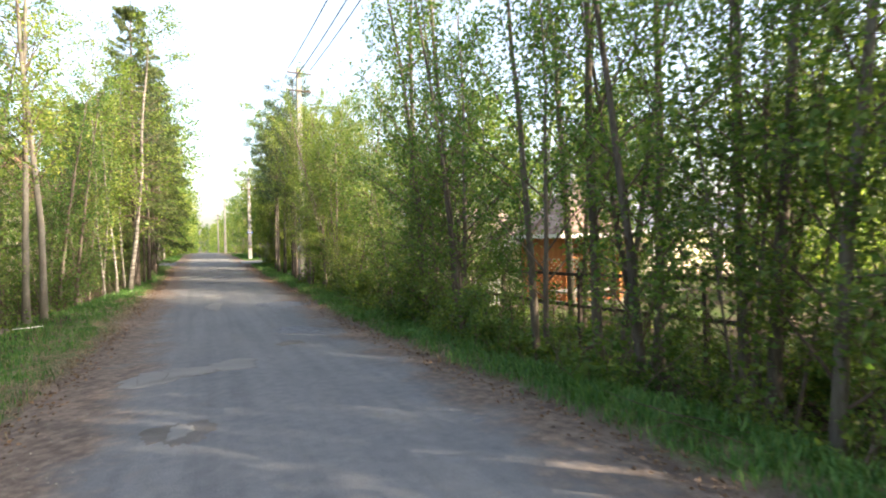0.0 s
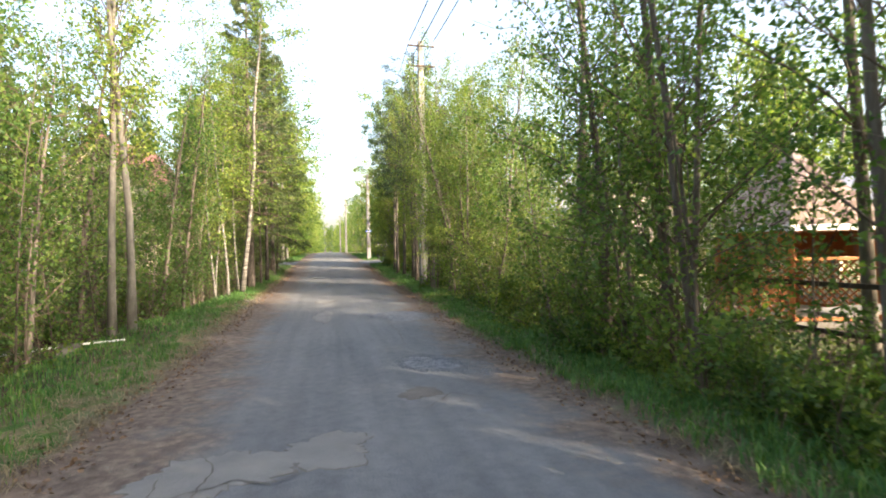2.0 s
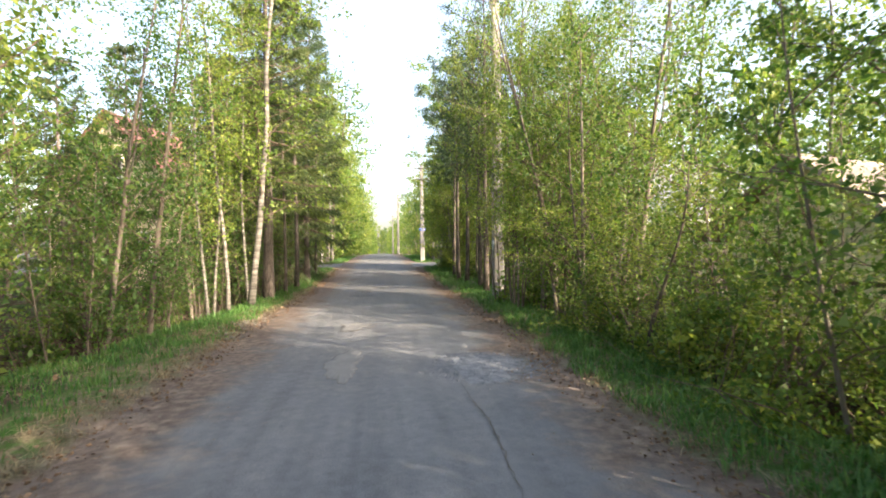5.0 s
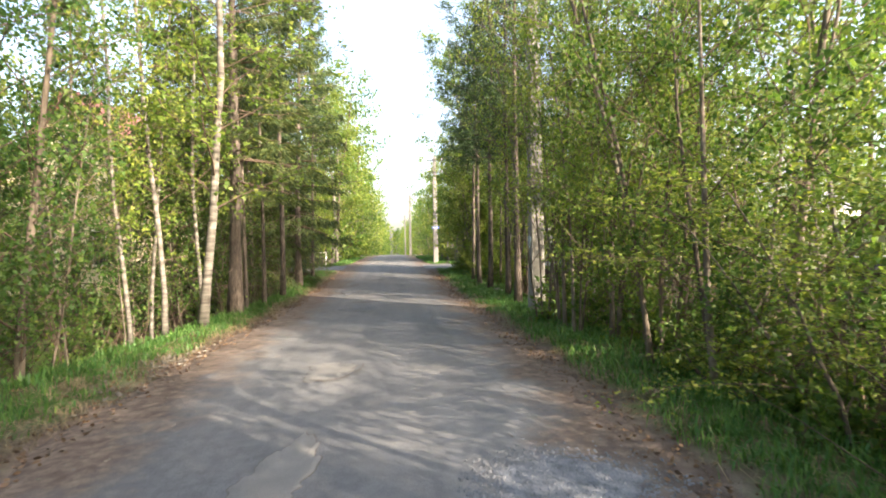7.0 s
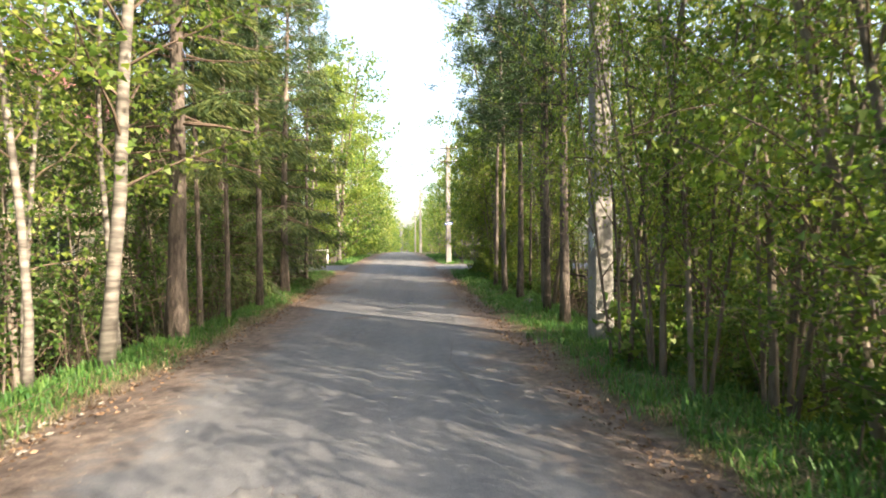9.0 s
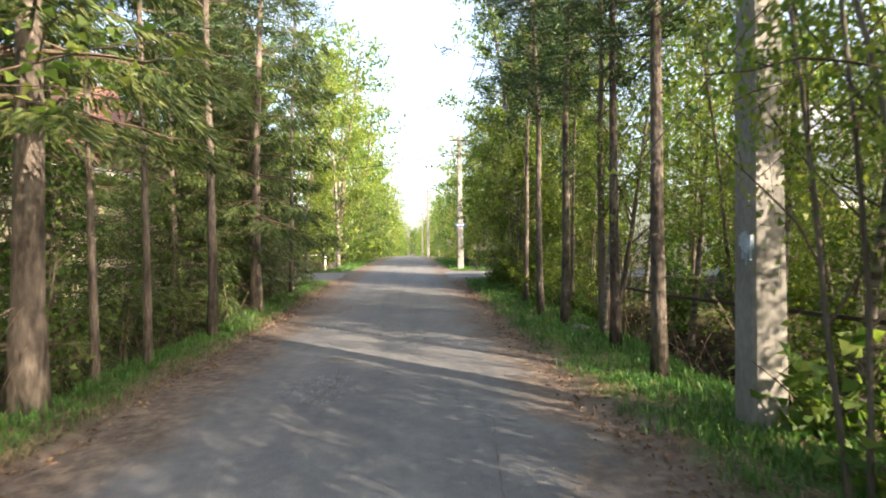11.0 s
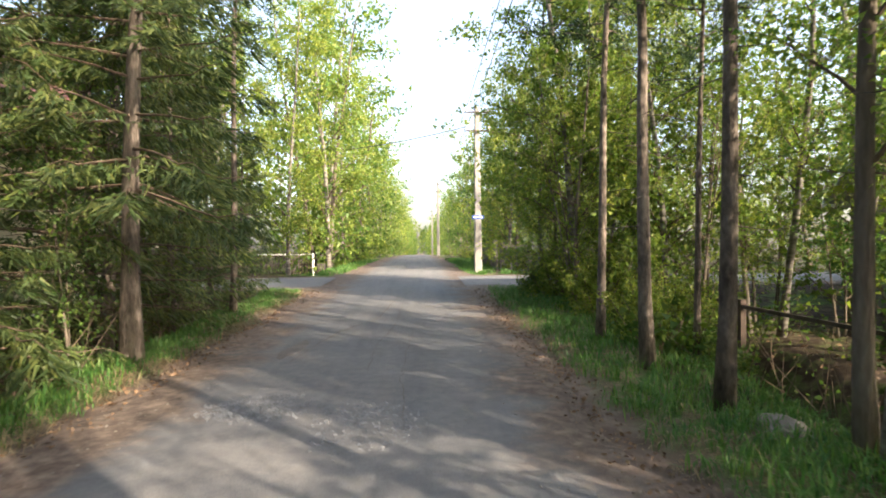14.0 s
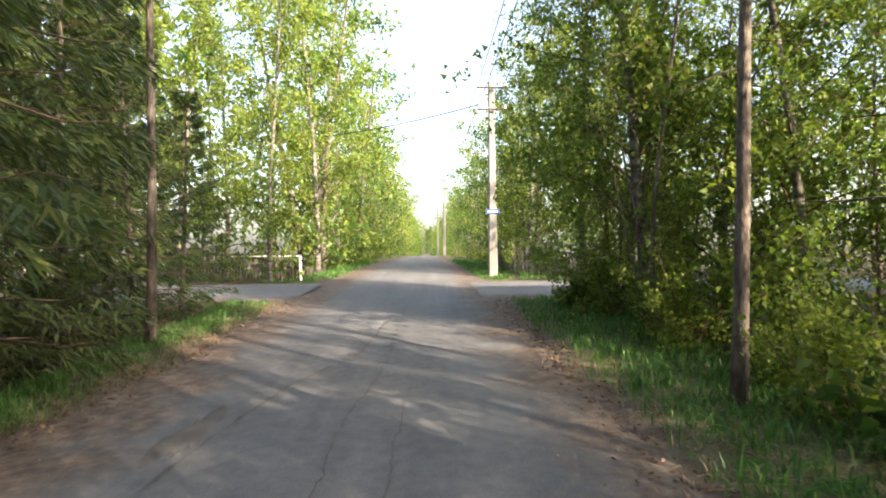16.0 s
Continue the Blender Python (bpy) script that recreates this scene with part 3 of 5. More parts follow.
def shrub(seed, h, spread, stems, leaves, size, leaf, label, name="shrub"):
    """A many-stemmed bush with leafy twigs to the ground."""
    r = np.random.default_rng(seed)
    bush = tagged(new(name), label, "bush", group="bushes on the bank")
    wood, tw = Geo(), []
    for i in range(stems):
        a = r.uniform(0, 6.28)
        hh = h * r.uniform(0.5, 1.0)
        sp = curve_pts((r.normal(0, 0.12), r.normal(0, 0.12), -0.12), (math.cos(a) * spread / h, math.sin(a) * spread / h, 1), hh, 5, r, 0.14)
        wood.tube(sp, np.linspace(0.011, 0.003, 6), 3)
        for b in range(5):
            k = r.uniform(0.7, 4.99)
            tp = curve_pts(sp[int(k)], r.normal(0, 1, 3) + [0, 0, 0.25], hh * r.uniform(0.15, 0.35), 2, r, 0.25)
            wood.tube(tp, np.linspace(0.004, 0.002, 3), 3)
            tw.append(tp)
    pos = []
    per = max(1, leaves // len(tw))
    for tp in tw:
        k = r.uniform(0, 1.99, per)
        j = k.astype(int)
        pos.append(tp[j] + (tp[j + 1] - tp[j]) * (k - j)[:, None] + r.normal(0, 0.07, (per, 3)))
    pos = np.concatenate(pos)
    pos[:, 2] = np.maximum(pos[:, 2], 0.02)
    tagged(part("branchwork", wood.mesh("branchwork", M_TWIG), bush), kind="stuff")
    part("foliage", leaves_mesh("foliage", pos, r.normal(0, 1, pos.shape) + [0, 0, -0.2], size, 0.85, leaf, r, 0.25, True), bush)
    return bush


USED = {}


def plant(proto, x, y, s=1.0, rz=None, sink=0.0, lean=(0, 0), sz=None):
    """Stand a plant on the ground; the first use takes the plant itself, later ones are copies."""
    rz = rng.uniform(0, 360) if rz is None else rz
    m = pose(x, y, gz(x, y) - sink, lean[0], lean[1], rz) @ Matrix.Diagonal((s, s, sz or s, 1))
    if proto.name not in USED:
        USED[proto.name] = 1
        proto.matrix_world = m
        return proto
    ob = copy_thing(proto, Matrix.Identity(4))
    ob.matrix_basis = m
    return ob


# ---- power line ----
def concrete_pole(x, y, h, w0, w1, yaw, sign=False, arms=2, mark=False):
    z0 = gz(x, y)
    pole = tagged(new("utility_pole"), "tapered concrete utility pole carrying cables" + (" with a small blue plate" if sign else ""), "utility pole", group="utility poles")
    pole.matrix_world = pose(x, y, z0, 0, 0, yaw)
    bm = bmesh.new()
    c = 0.028
    for z, w in ((-0.6, w0 * 1.03), (h, w1)):
        d = w * 0.42
        ring = [(w / 2 - c, -d), (w / 2, -d + c), (w / 2, d - c), (w / 2 - c, d), (-w / 2 + c, d), (-w / 2, d - c), (-w / 2, -d + c), (-w / 2 + c, -d)]
        for px_, py_ in ring:
            bm.verts.new((px_, py_, z))
    bm.verts.ensure_lookup_table()
    for i in range(8):
        bm.faces.new((bm.verts[i], bm.verts[(i + 1) % 8], bm.verts[8 + (i + 1) % 8], bm.verts[8 + i]))
    bm.faces.new([bm.verts[8 + i] for i in range(8)])
    me = bpy.data.meshes.new("shaft")
    bm.to_mesh(me)
    bm.free()
    me.materials.append(M_CONCRETE)
    part("shaft", me, pole)
    for k in range(arms):
        z = h - 0.25 - 0.75 * k
        g = Geo()
        g.box((-0.5, -0.19 - 0.04, z - 0.025), (0.5, -0.19 + 0.02, z + 0.025))
        arm = part("cross_arm", g.mesh("cross_arm", M_DARKMETAL), pole, "dark steel cross arm")
        for sx in (-0.45, 0.45):
            q = Geo()
            q.tube([(sx, -0.2, z + 0.03), (sx, -0.2, z + 0.08), (sx, -0.2, z + 0.10), (sx, -0.2, z + 0.17)], [0.012, 0.045, 0.03, 0.02], 8)
            part("insulator", q.mesh("insulator", M_PORCELAIN), arm, "pale porcelain insulator")
    if mark:
        for y0, y1, za, zb in ((-0.11, -0.075, 1.44, 1.55), (-0.075, -0.03, 1.40, 1.58), (-0.03, 0.0, 1.43, 1.57), (0.0, 0.03, 1.46, 1.55), (-0.10, -0.088, 1.35, 1.44), (-0.055, -0.045, 1.31, 1.40), (-0.018, -0.006, 1.36, 1.43)):
            g = Geo()
            g.box((-w0 / 2 - 0.006, y0, za), (-w0 / 2 + 0.05, y1, zb))
            part("paint_mark", g.mesh("paint_mark", M_PAINT), pole, "pale blue daub of paint")
    if sign:
        wz = w0 + (w1 - w0) * 2.25 / h
        g = Geo()
        g.box((-0.24, -wz * 0.42 - 0.03, 2.17), (0.24, -wz * 0.42 - 0.01, 2.33))
        plate = part("plate", g.mesh("plate", M_BLUE), pole, "blue enamel number plate")
        g = Geo()
        for k, (a, b) in enumerate(((-0.18, -0.05), (-0.02, 0.17))):
            g.box((a, -wz * 0.42 - 0.034, 2.225), (b, -wz * 0.42 - 0.03, 2.275))
        part("lettering", g.mesh("lettering", M_WHITE), plate, "pale worn lettering")
        g = Geo()
        g.box((-wz / 2 - 0.012, -wz * 0.42 - 0.012, 2.21), (wz / 2 + 0.012, wz * 0.42 + 0.012, 2.24))
        part("strap", g.mesh("strap", M_STEEL), pole, "steel strap")
    return z0 + h


POLES = [(3.95, 1.0, 9.2), (4.0, 23.3, 9.2), (3.69, 45.84, 6.75), (3.1, 78.0, 7.6), (3.2, 112.0, 7.6)]
TOPS = []
for k, (x, y, h) in enumerate(POLES):
    TOPS.append(concrete_pole(x, y, h, 0.31, 0.19, 2.0, sign=(k == 2), mark=(k == 1)))


def cable(a, b, sag, rad=0.018):
    cu = bpy.data.curves.new("power_cable", "CURVE")
    cu.dimensions, cu.bevel_depth, cu.bevel_resolution = "3D", rad, 1
    sp = cu.splines.new("POLY")
    sp.points.add(24)
    for i in range(25):
        t = i / 24
        p = Vector(a).lerp(Vector(b), t) - Vector((0, 0, 4 * sag * t * (1 - t)))
        sp.points[i].co = (*p, 1)
    cu.materials.append(M_WIRE)
    return tagged(new("power_cable", cu), "black sagging overhead power cable", "cable", group="power cables")


for k in range(len(POLES) - 1):
    (x0, y0, _), (x1, y1, _) = POLES[k], POLES[k + 1]
    for row in range(2):
        for sx in (-0.45, 0.45)[:2 - row]:
            dz = -0.25 - 0.75 * row + 0.17
            cable((x0 + sx, y0 - 0.2, TOPS[k] + dz), (x1 + sx, y1 - 0.2, TOPS[k + 1] + dz), 0.35 + 0.15 * row, 0.018 if k == 0 else 0.012)
# a service cable across the road
cable((-9.0, 52.0, 6.2), (3.28, 45.6, TOPS[2] - 0.83), 0.5)


# ---- timber, fences, buildings ----
def rail_fence(name, pts, posts_h, rails, label, post_w=0.07, rail_h=0.06, mat=M_DARKMETAL, step=2.4):
    f = tagged(new(name), label, "fence")
    f.matrix_world = pose(pts[0][0], pts[0][1], gz(*pts[0]))
    o = Vector((pts[0][0], pts[0][1], gz(*pts[0])))
    me_p = None
    (x0, y0), (x1, y1) = pts
    n = int(math.hypot(x1 - x0, y1 - y0) / step)
    ang = math.degrees(math.atan2(y1 - y0, x1 - x0))
    g = Geo()
    g.box((-post_w / 2, -post_w / 2, -0.4), (post_w / 2, post_w / 2, posts_h))
    me_p = g.mesh("post", mat)
    for i in range(n + 1):
        t = i / n
        x, y = x0 + (x1 - x0) * t, y0 + (y1 - y0) * t
        p = part("post", me_p, f)
        p.matrix_local = Matrix.Translation(Vector((x, y, gz(x, y))) - o) @ pose(0, 0, 0, rng.normal(0, 0.8), rng.normal(0, 0.8), ang)
    for i in range(n):
        a, b = [Vector((x0 + (x1 - x0) * t, y0 + (y1 - y0) * t, 0)) for t in (i / n, (i + 1) / n)]
        a.z, b.z = gz(a.x, a.y), gz(b.x, b.y)
        for rz_ in rails:
            q = Geo()
            d = (b - a)
            side = Vector((-d.y, d.x, 0)).normalized() * 0.022
            up = Vector((0, 0, rail_h / 2))
            zz = Vector((0, 0, rz_))
            vs = [a + zz - o + s * side * 1 + u * up for s in (-1, 1) for u in (-1, 1)] + [b + zz - o + s * side + u * up for s in (-1, 1) for u in (-1, 1)]
            q.add([tuple(v) for v in vs], [(0, 1, 3, 2), (4, 6, 7, 5), (0, 2, 6, 4), (1, 5, 7, 3), (0, 4, 5, 1), (2, 3, 7, 6)])
            part("rail", q.mesh("rail", mat), f)
    return f


rail_fence("rail_fence", ((6.35, -3.0), (6.35, 18.5)), 1.42, (0.72, 1.30), "dark weathered rail fence behind the roadside bushes")
rail_fence("wire_fence", ((6.0, 24.0), (6.0, 37.0)), 1.6, (1.5,), "dark metal fence with a top rail among the pines", 0.08, 0.05)


def picket_fence(x0, y0, x1, y1, h, label):
    f = tagged(new("picket_fence"), label, "fence")
    o = Vector((x0, y0, gz(x0, y0)))
    f.matrix_world = Matrix.Translation(o)
    L = math.hypot(x1 - x0, y1 - y0)
    ang = math.degrees(math.atan2(y1 - y0, x1 - x0))
    g = Geo()
    g.add([(-0.04, -0.01, 0), (0.04, -0.01, 0), (0.04, -0.01, h - 0.06), (0, -0.01, h), (-0.04, -0.01, h - 0.06), (-0.04, 0.01, 0), (0.04, 0.01, 0), (0.04, 0.01, h - 0.06), (0, 0.01, h), (-0.04, 0.01, h - 0.06)],
          [(0, 1, 2, 3, 4), (9, 8, 7, 6, 5), (0, 5, 6, 1), (1, 6, 7, 2), (2, 7, 8, 3), (3, 8, 9, 4), (4, 9, 5, 0)])
    me = g.mesh("picket", M_GREYWOOD)
    n = int(L / 0.14)
    for i in range(n):
        t = i / n
        x, y = x0 + (x1 - x0) * t, y0 + (y1 - y0) * t
        p = part("picket", me, f)
        p.matrix_local = Matrix.Translation(Vector((x, y, gz(x, y) + 0.03)) - o) @ pose(0, 0, 0, 0, rng.normal(0, 1.5), ang) @ Matrix.Diagonal((1, 1, rng.uniform(0.92, 1.05), 1))
    for hz in (0.3, h - 0.3):
        q = Geo()
        q.box((0, 0.011, hz - 0.035), (L, 0.05, hz + 0.035))
        r = part("rail", q.mesh("rail", M_GREYWOOD), f)
        r.matrix_local = pose(0, 0, 0.05, 0, 0, ang)
    return f


picket_fence(4.6, 46.6, 9.0, 46.0, 1.25, "old grey wooden picket fence beside the utility pole")
picket_fence(4.6, 46.7, 4.9, 56.0, 1.25, "old grey wooden picket fence running along the road")
picket_fence(-9.5, 50.4, -2.9, 50.0, 1.15, "leaning grey slat fence behind a gate")


def field_gate(x0, x1, y, h):
    g0 = tagged(new("field_gate"), "pale metal gate frame hung on a white post", "gate")
    o = Vector((x1, y, gz(x1, y)))
    g0.matrix_world = Matrix.Translation(o)
    q = Geo()
    q.tube([(0, 0, -0.3), (0, 0, h + 0.02)], [0.055, 0.05], 8)
    part("post", q.mesh("post", M_WHITE), g0, "white painted post")
    q = Geo()
    q.tube([(x0 - x1, 0, -0.3), (x0 - x1, 0, h)], [0.05, 0.05], 8)
    part("post", q.mesh("post", M_GREYWOOD), g0)
    for z, m in ((h - 0.04, M_WHITE), (0.22, M_GREYWOOD)):
        q = Geo()
        q.tube([(x0 - x1, 0, z), (0, 0, z)], [0.03, 0.03], 6)
        part("rail", q.mesh("rail", m), g0)
    for k in range(1, 9):
        q = Geo()
        xx = (x0 - x1) * k / 9
        q.tube([(xx, 0, 0.22), (xx, 0, h - 0.05)], [0.012, 0.012], 5)
        part("bar", q.mesh("bar", M_DARKMETAL), g0)


field_gate(-6.1, -3.45, 48.0, 1.7)


def gazebo(cx, cy, R, eave, apex):
    z0 = gz(cx, cy)
    gz_ = tagged(new("gazebo"), "orange-brown wooden garden gazebo with lattice sides and shingled roof", "gazebo")
    gz_.matrix_world = pose(cx, cy, z0, 0, 0, 12)
    ang = [math.radians(60 * k + 30) for k in range(6)]
    P = [Vector((R * math.cos(a), R * math.sin(a), 0)) for a in ang]
    q = Geo()
    q.add([(p.x * 1.05, p.y * 1.05, z) for z in (-0.2, 0.12) for p in P], [tuple(range(5, -1, -1)), tuple(range(6, 12))] + [(i, (i + 1) % 6, 6 + (i + 1) % 6, 6 + i) for i in range(6)])
    part("floor", q.mesh("floor", M_GREYWOOD), gz_)
    q = Geo()
    q.box((-0.06, -0.06, 0.12), (0.06, 0.06, eave))
    me = q.mesh("post", M_ORANGEWOOD)
    for k, p in enumerate(P):
        o = part("post", me, gz_)
        o.matrix_local = Matrix.Translation(p) @ Matrix.Rotation(ang[k], 4, "Z")
    lat = Geo()
    lat.box((-0.018, -0.008, -0.7), (0.018, 0.008, 0.7))
    lath = lat.mesh("lath", M_ORANGEWOOD)
    for k in range(6):
        a, b = P[k], P[(k + 1) % 6]
        d = (b - a)
        L = d.length
        M = Matrix.Translation(a) @ Matrix.Rotation(math.atan2(d.y, d.x), 4, "Z")
        q = Geo()
        q.box((0.06, -0.02, 1.5), (L - 0.06, 0.02, eave - 0.22), M)
        if k != 3:
            part("side_panel", q.mesh("side_panel", M_ORANGEWOOD), gz_)
        for nm, lo, hi in (("hand_rail", (0.06, -0.035, 1.44), (L - 0.06, 0.035, 1.5)), ("bottom_rail", (0.06, -0.03, 0.14), (L - 0.06, 0.03, 0.22)), ("top_beam", (0.06, -0.03, eave - 0.22), (L - 0.06, 0.03, eave))):
            q = Geo()
            q.box(lo, hi, M)
            part(nm, q.mesh(nm, M_ORANGEWOOD), gz_)
        if k == 3:
            continue
        wide = L - 0.12
        z_lo, z_hi = 0.22, 1.44
        hgt = z_hi - z_lo
        for sgn in (1, -1):
            for i in range(-9, 20):
                x_at = 0.06 + i * 0.19
                t0, t1 = 0.0, hgt
                xa, xb = (x_at, x_at + hgt) if sgn > 0 else (x_at + hgt, x_at)
                lo, hi = 0.06, 0.06 + wide
                ts = sorted([np.clip(((lo - xa) / (xb - xa)), 0, 1), np.clip(((hi - xa) / (xb - xa)), 0, 1)])
                if ts[1] - ts[0] < 0.06:
                    continue
                tm, ln = (ts[0] + ts[1]) / 2, (ts[1] - ts[0]) * hgt * 1.414
                o = part("lath", lath, gz_)
                o.matrix_local = M @ Matrix.Translation((xa + (xb - xa) * tm, 0.009 * sgn, z_lo + hgt * tm)) @ Matrix.Rotation(math.radians(45) * sgn, 4, "Y") @ Matrix.Diagonal((1, 1, ln / 1.4, 1))
    # roof: six faces of overlapping shingle courses
    roof = Geo()
    E = [Vector((p.x * 1.22, p.y * 1.22, eave - 0.08)) for p in P]
    A = Vector((0, 0, apex))
    roof.add([tuple(v) for v in E] + [tuple(A)] + [(v.x * 0.99, v.y * 0.99, v.z - 0.06) for v in E] + [(0, 0, apex - 0.08)],
             [(i, (i + 1) % 6, 6) for i in range(6)] + [(7 + (i + 1) % 6, 7 + i, 13) for i in range(6)] + [(i, 7 + i, 7 + (i + 1) % 6, (i + 1) % 6) for i in range(6)])
    rf = part("roof", roof.mesh("roof", M_SHINGLE), gz_, "brown patterned shingle roof")
    sg = Geo()
    sg.add([(-0.1, 0, 0), (0.1, 0, 0), (0.1, 0.2, 0.012), (-0.1, 0.2, 0.012), (-0.1, 0, 0.018), (0.1, 0, 0.018), (0.1, 0.2, 0.02), (-0.1, 0.2, 0.02)],
           [(4, 5, 6, 7), (0, 1, 5, 4), (1, 2, 6, 5), (3, 0, 4, 7)])
    sm = sg.mesh("shingle", M_SHINGLE)
    for k in range(6):
        if k not in (2, 3, 4):
            continue
        a, b = E[k], E[(k + 1) % 6]
        ex = (b - a).normalized()
        mid = (a + b) / 2
        ey = (A - mid)
        S = ey.length
        ey.normalize()
        ez = ex.cross(ey)
        M = Matrix.Translation(mid) @ Matrix((ex, ey, ez)).transposed().to_4x4()
        rows = int(S / 0.17)
        for j in range(rows):
            half = (b - a).length / 2 * (1 - (j + 0.6) / rows)
            nn = int(2 * half / 0.21)
            for i in range(nn):
                o = part("shingle", sm, rf)
                o.matrix_local = M @ Matrix.Translation(((i - (nn - 1) / 2) * 0.21 + (0.05 if j % 2 else -0.05), j * 0.17, 0.004))
    for k in range(6):
        a, b = E[k], E[(k + 1) % 6]
        d = b - a
        q = Geo()
        q.box((0, -0.015, -0.13), (d.length, 0.012, -0.002), Matrix.Translation(a * 1.012) @ Matrix.Rotation(math.atan2(d.y, d.x), 4, "Z"))
        part("fascia", q.mesh("fascia", M_WHITE), gz_, "white painted fascia board")
    q = Geo()
    q.tube([(0, 0, apex - 0.03), (0, 0, apex + 0.1), (0, 0, apex + 0.22), (0, 0, apex + 0.5)], [0.09, 0.10, 0.05, 0.03], 8)
    part("finial", q.mesh("finial", M_WHITE), gz_, "white finial")


gazebo(11.4, 14.2, 1.75, 2.25, 4.05)


def house(name, cx, cy, w, d, wall_h, ridge, yaw, m_wall, m_roof, label, wins):
    h0 = tagged(new(name), label, "house")
    h0.matrix_world = pose(cx, cy, gz(cx, cy), 0, 0, yaw)
    x, y, t = w / 2, d / 2, 0.14
    for nm, lo, hi in (("wall", (-x, -y, -0.4), (x, -y + t, wall_h)), ("wall", (-x, y - t, -0.4), (x, y, wall_h)), ("wall", (-x, -y + t, -0.4), (-x + t, y - t, wall_h)), ("wall", (x - t, -y + t, -0.4), (x, y - t, wall_h))):
        q = Geo()
        q.box(lo, hi)
        part(nm, q.mesh(nm, m_wall), h0)
    for s in (-1, 1):
        q = Geo()
        xx = s * (x - t / 2)
        q.add([(xx - t / 2, -y, wall_h), (xx - t / 2, y, wall_h), (xx - t / 2, 0, ridge), (xx + t / 2, -y, wall_h), (xx + t / 2, y, wall_h), (xx + t / 2, 0, ridge)], [(0, 2, 1), (3, 4, 5), (0, 3, 5, 2), (1, 2, 5, 4), (0, 1, 4, 3)])
        part("gable", q.mesh("gable", m_wall), h0)
        q = Geo()
        sl = (ridge - wall_h) / y
        e = 0.45
        q.add([(-x - e, s * (y + e), wall_h - e * sl + 0.03), (x + e, s * (y + e), wall_h - e * sl + 0.03), (x + e, 0, ridge + 0.03), (-x - e, 0, ridge + 0.03),
               (-x - e, s * (y + e), wall_h - e * sl + 0.13), (x + e, s * (y + e), wall_h - e * sl + 0.13), (x + e, 0, ridge + 0.13), (-x - e, 0, ridge + 0.13)],
              [(0, 3, 2, 1), (4, 5, 6, 7), (0, 1, 5, 4), (1, 2, 6, 5), (3, 0, 4, 7), (2, 3, 7, 6)])
        part("roof", q.mesh("roof", m_roof), h0)
        q = Geo()
        q.box((-x - e, s * (y + e + 0.015) - 0.015, wall_h - e * sl - 0.06), (x + e, s * (y + e + 0.015) + 0.015, wall_h - e * sl + 0.11))
        part("fascia", q.mesh("fascia", M_WHITE), h0, "white fascia board")
    for side, u, z, ww, hh in wins:
        win = new("window")
        win.parent = h0
        R = {"s": pose(u, -y, z), "w": pose(-x, u, z, 0, 0, -90), "n": pose(u, y, z, 0, 0, 180), "e": pose(x, u, z, 0, 0, 90)}[side]
        win.matrix_local = R
        q = Geo()
        f = 0.07
        for lo, hi in (((-ww / 2 - f, -0.05, -f), (-ww / 2, 0, hh + f)), ((ww / 2, -0.05, -f), (ww / 2 + f, 0, hh + f)), ((-ww / 2, -0.05, hh), (ww / 2, 0, hh + f)), ((-ww / 2, -0.05, -f), (ww / 2, 0, 0)), ((-0.025, -0.04, 0), (0.025, 0, hh))):
            q.box(lo, hi)
        part("window_frame", q.mesh("window_frame", M_WHITE), win, "white window frame")
        q = Geo()
        q.box((-ww / 2, -0.02, 0), (ww / 2, -0.004, hh))
        part("pane", q.mesh("pane", M_CURTAIN), win)
    return h0


house("cottage", 23.5, 22.0, 9.5, 7.0, 2.5, 4.5, -6, M_CREAM, M_ROOFGREY, "cream plank cottage with a grey sheet roof behind trees", [("s", -2.6, 0.9, 1.1, 1.2), ("s", 1.2, 0.9, 1.1, 1.2), ("w", 0, 0.9, 1.0, 1.2)])
house("garden_house", -10.2, 36.0, 6.0, 5.5, 4.2, 7.3, 82, M_CREAM, M_ROOFRED, "pale gabled wooden house with a red roof behind trees", [("w", 0, 4.6, 0.9, 1.1), ("w", -1.2, 1.0, 0.9, 1.2), ("w", 1.2, 1.0, 0.9, 1.2)])
house("shed", 14.6, 33.5, 6.5, 5.0, 2.9, 5.4, 0, M_GREYWOOD, M_ROOFGREY, "grey wooden shed with a blue-grey sheet roof", [("s", 0, 1.0, 0.8, 0.9)])


house("garden_shed", 9.2, 17.5, 3.0, 2.6, 2.0, 3.0, 20, M_CREAM, M_SHINGLE, "small cream plank garden shed with a low roof", [("s", 0, 0.9, 0.6, 0.6)])


def slat_panel(x, y, yaw):
    p = tagged(new("slat_panel"), "white painted slatted garden panel leaning by the fence", "trellis")
    p.matrix_world = pose(x, y, gz(x, y), -8, 0, yaw)
    g = Geo()
    g.box((-0.025, -0.01, -0.05), (0.025, 0.01, 1.2))
    me = g.mesh("slat", M_WHITE)
    for i in range(6):
        o = part("slat", me, p)
        o.matrix_local = Matrix.Translation((-0.3 + 0.12 * i, 0, 0))
    for z in (0.2, 0.95):
        g = Geo()
        g.box((-0.34, 0.011, z - 0.025), (0.34, 0.03, z + 0.025))
        part("rail", g.mesh("rail", M_WHITE), p)


slat_panel(6.9, 12.2, -40)


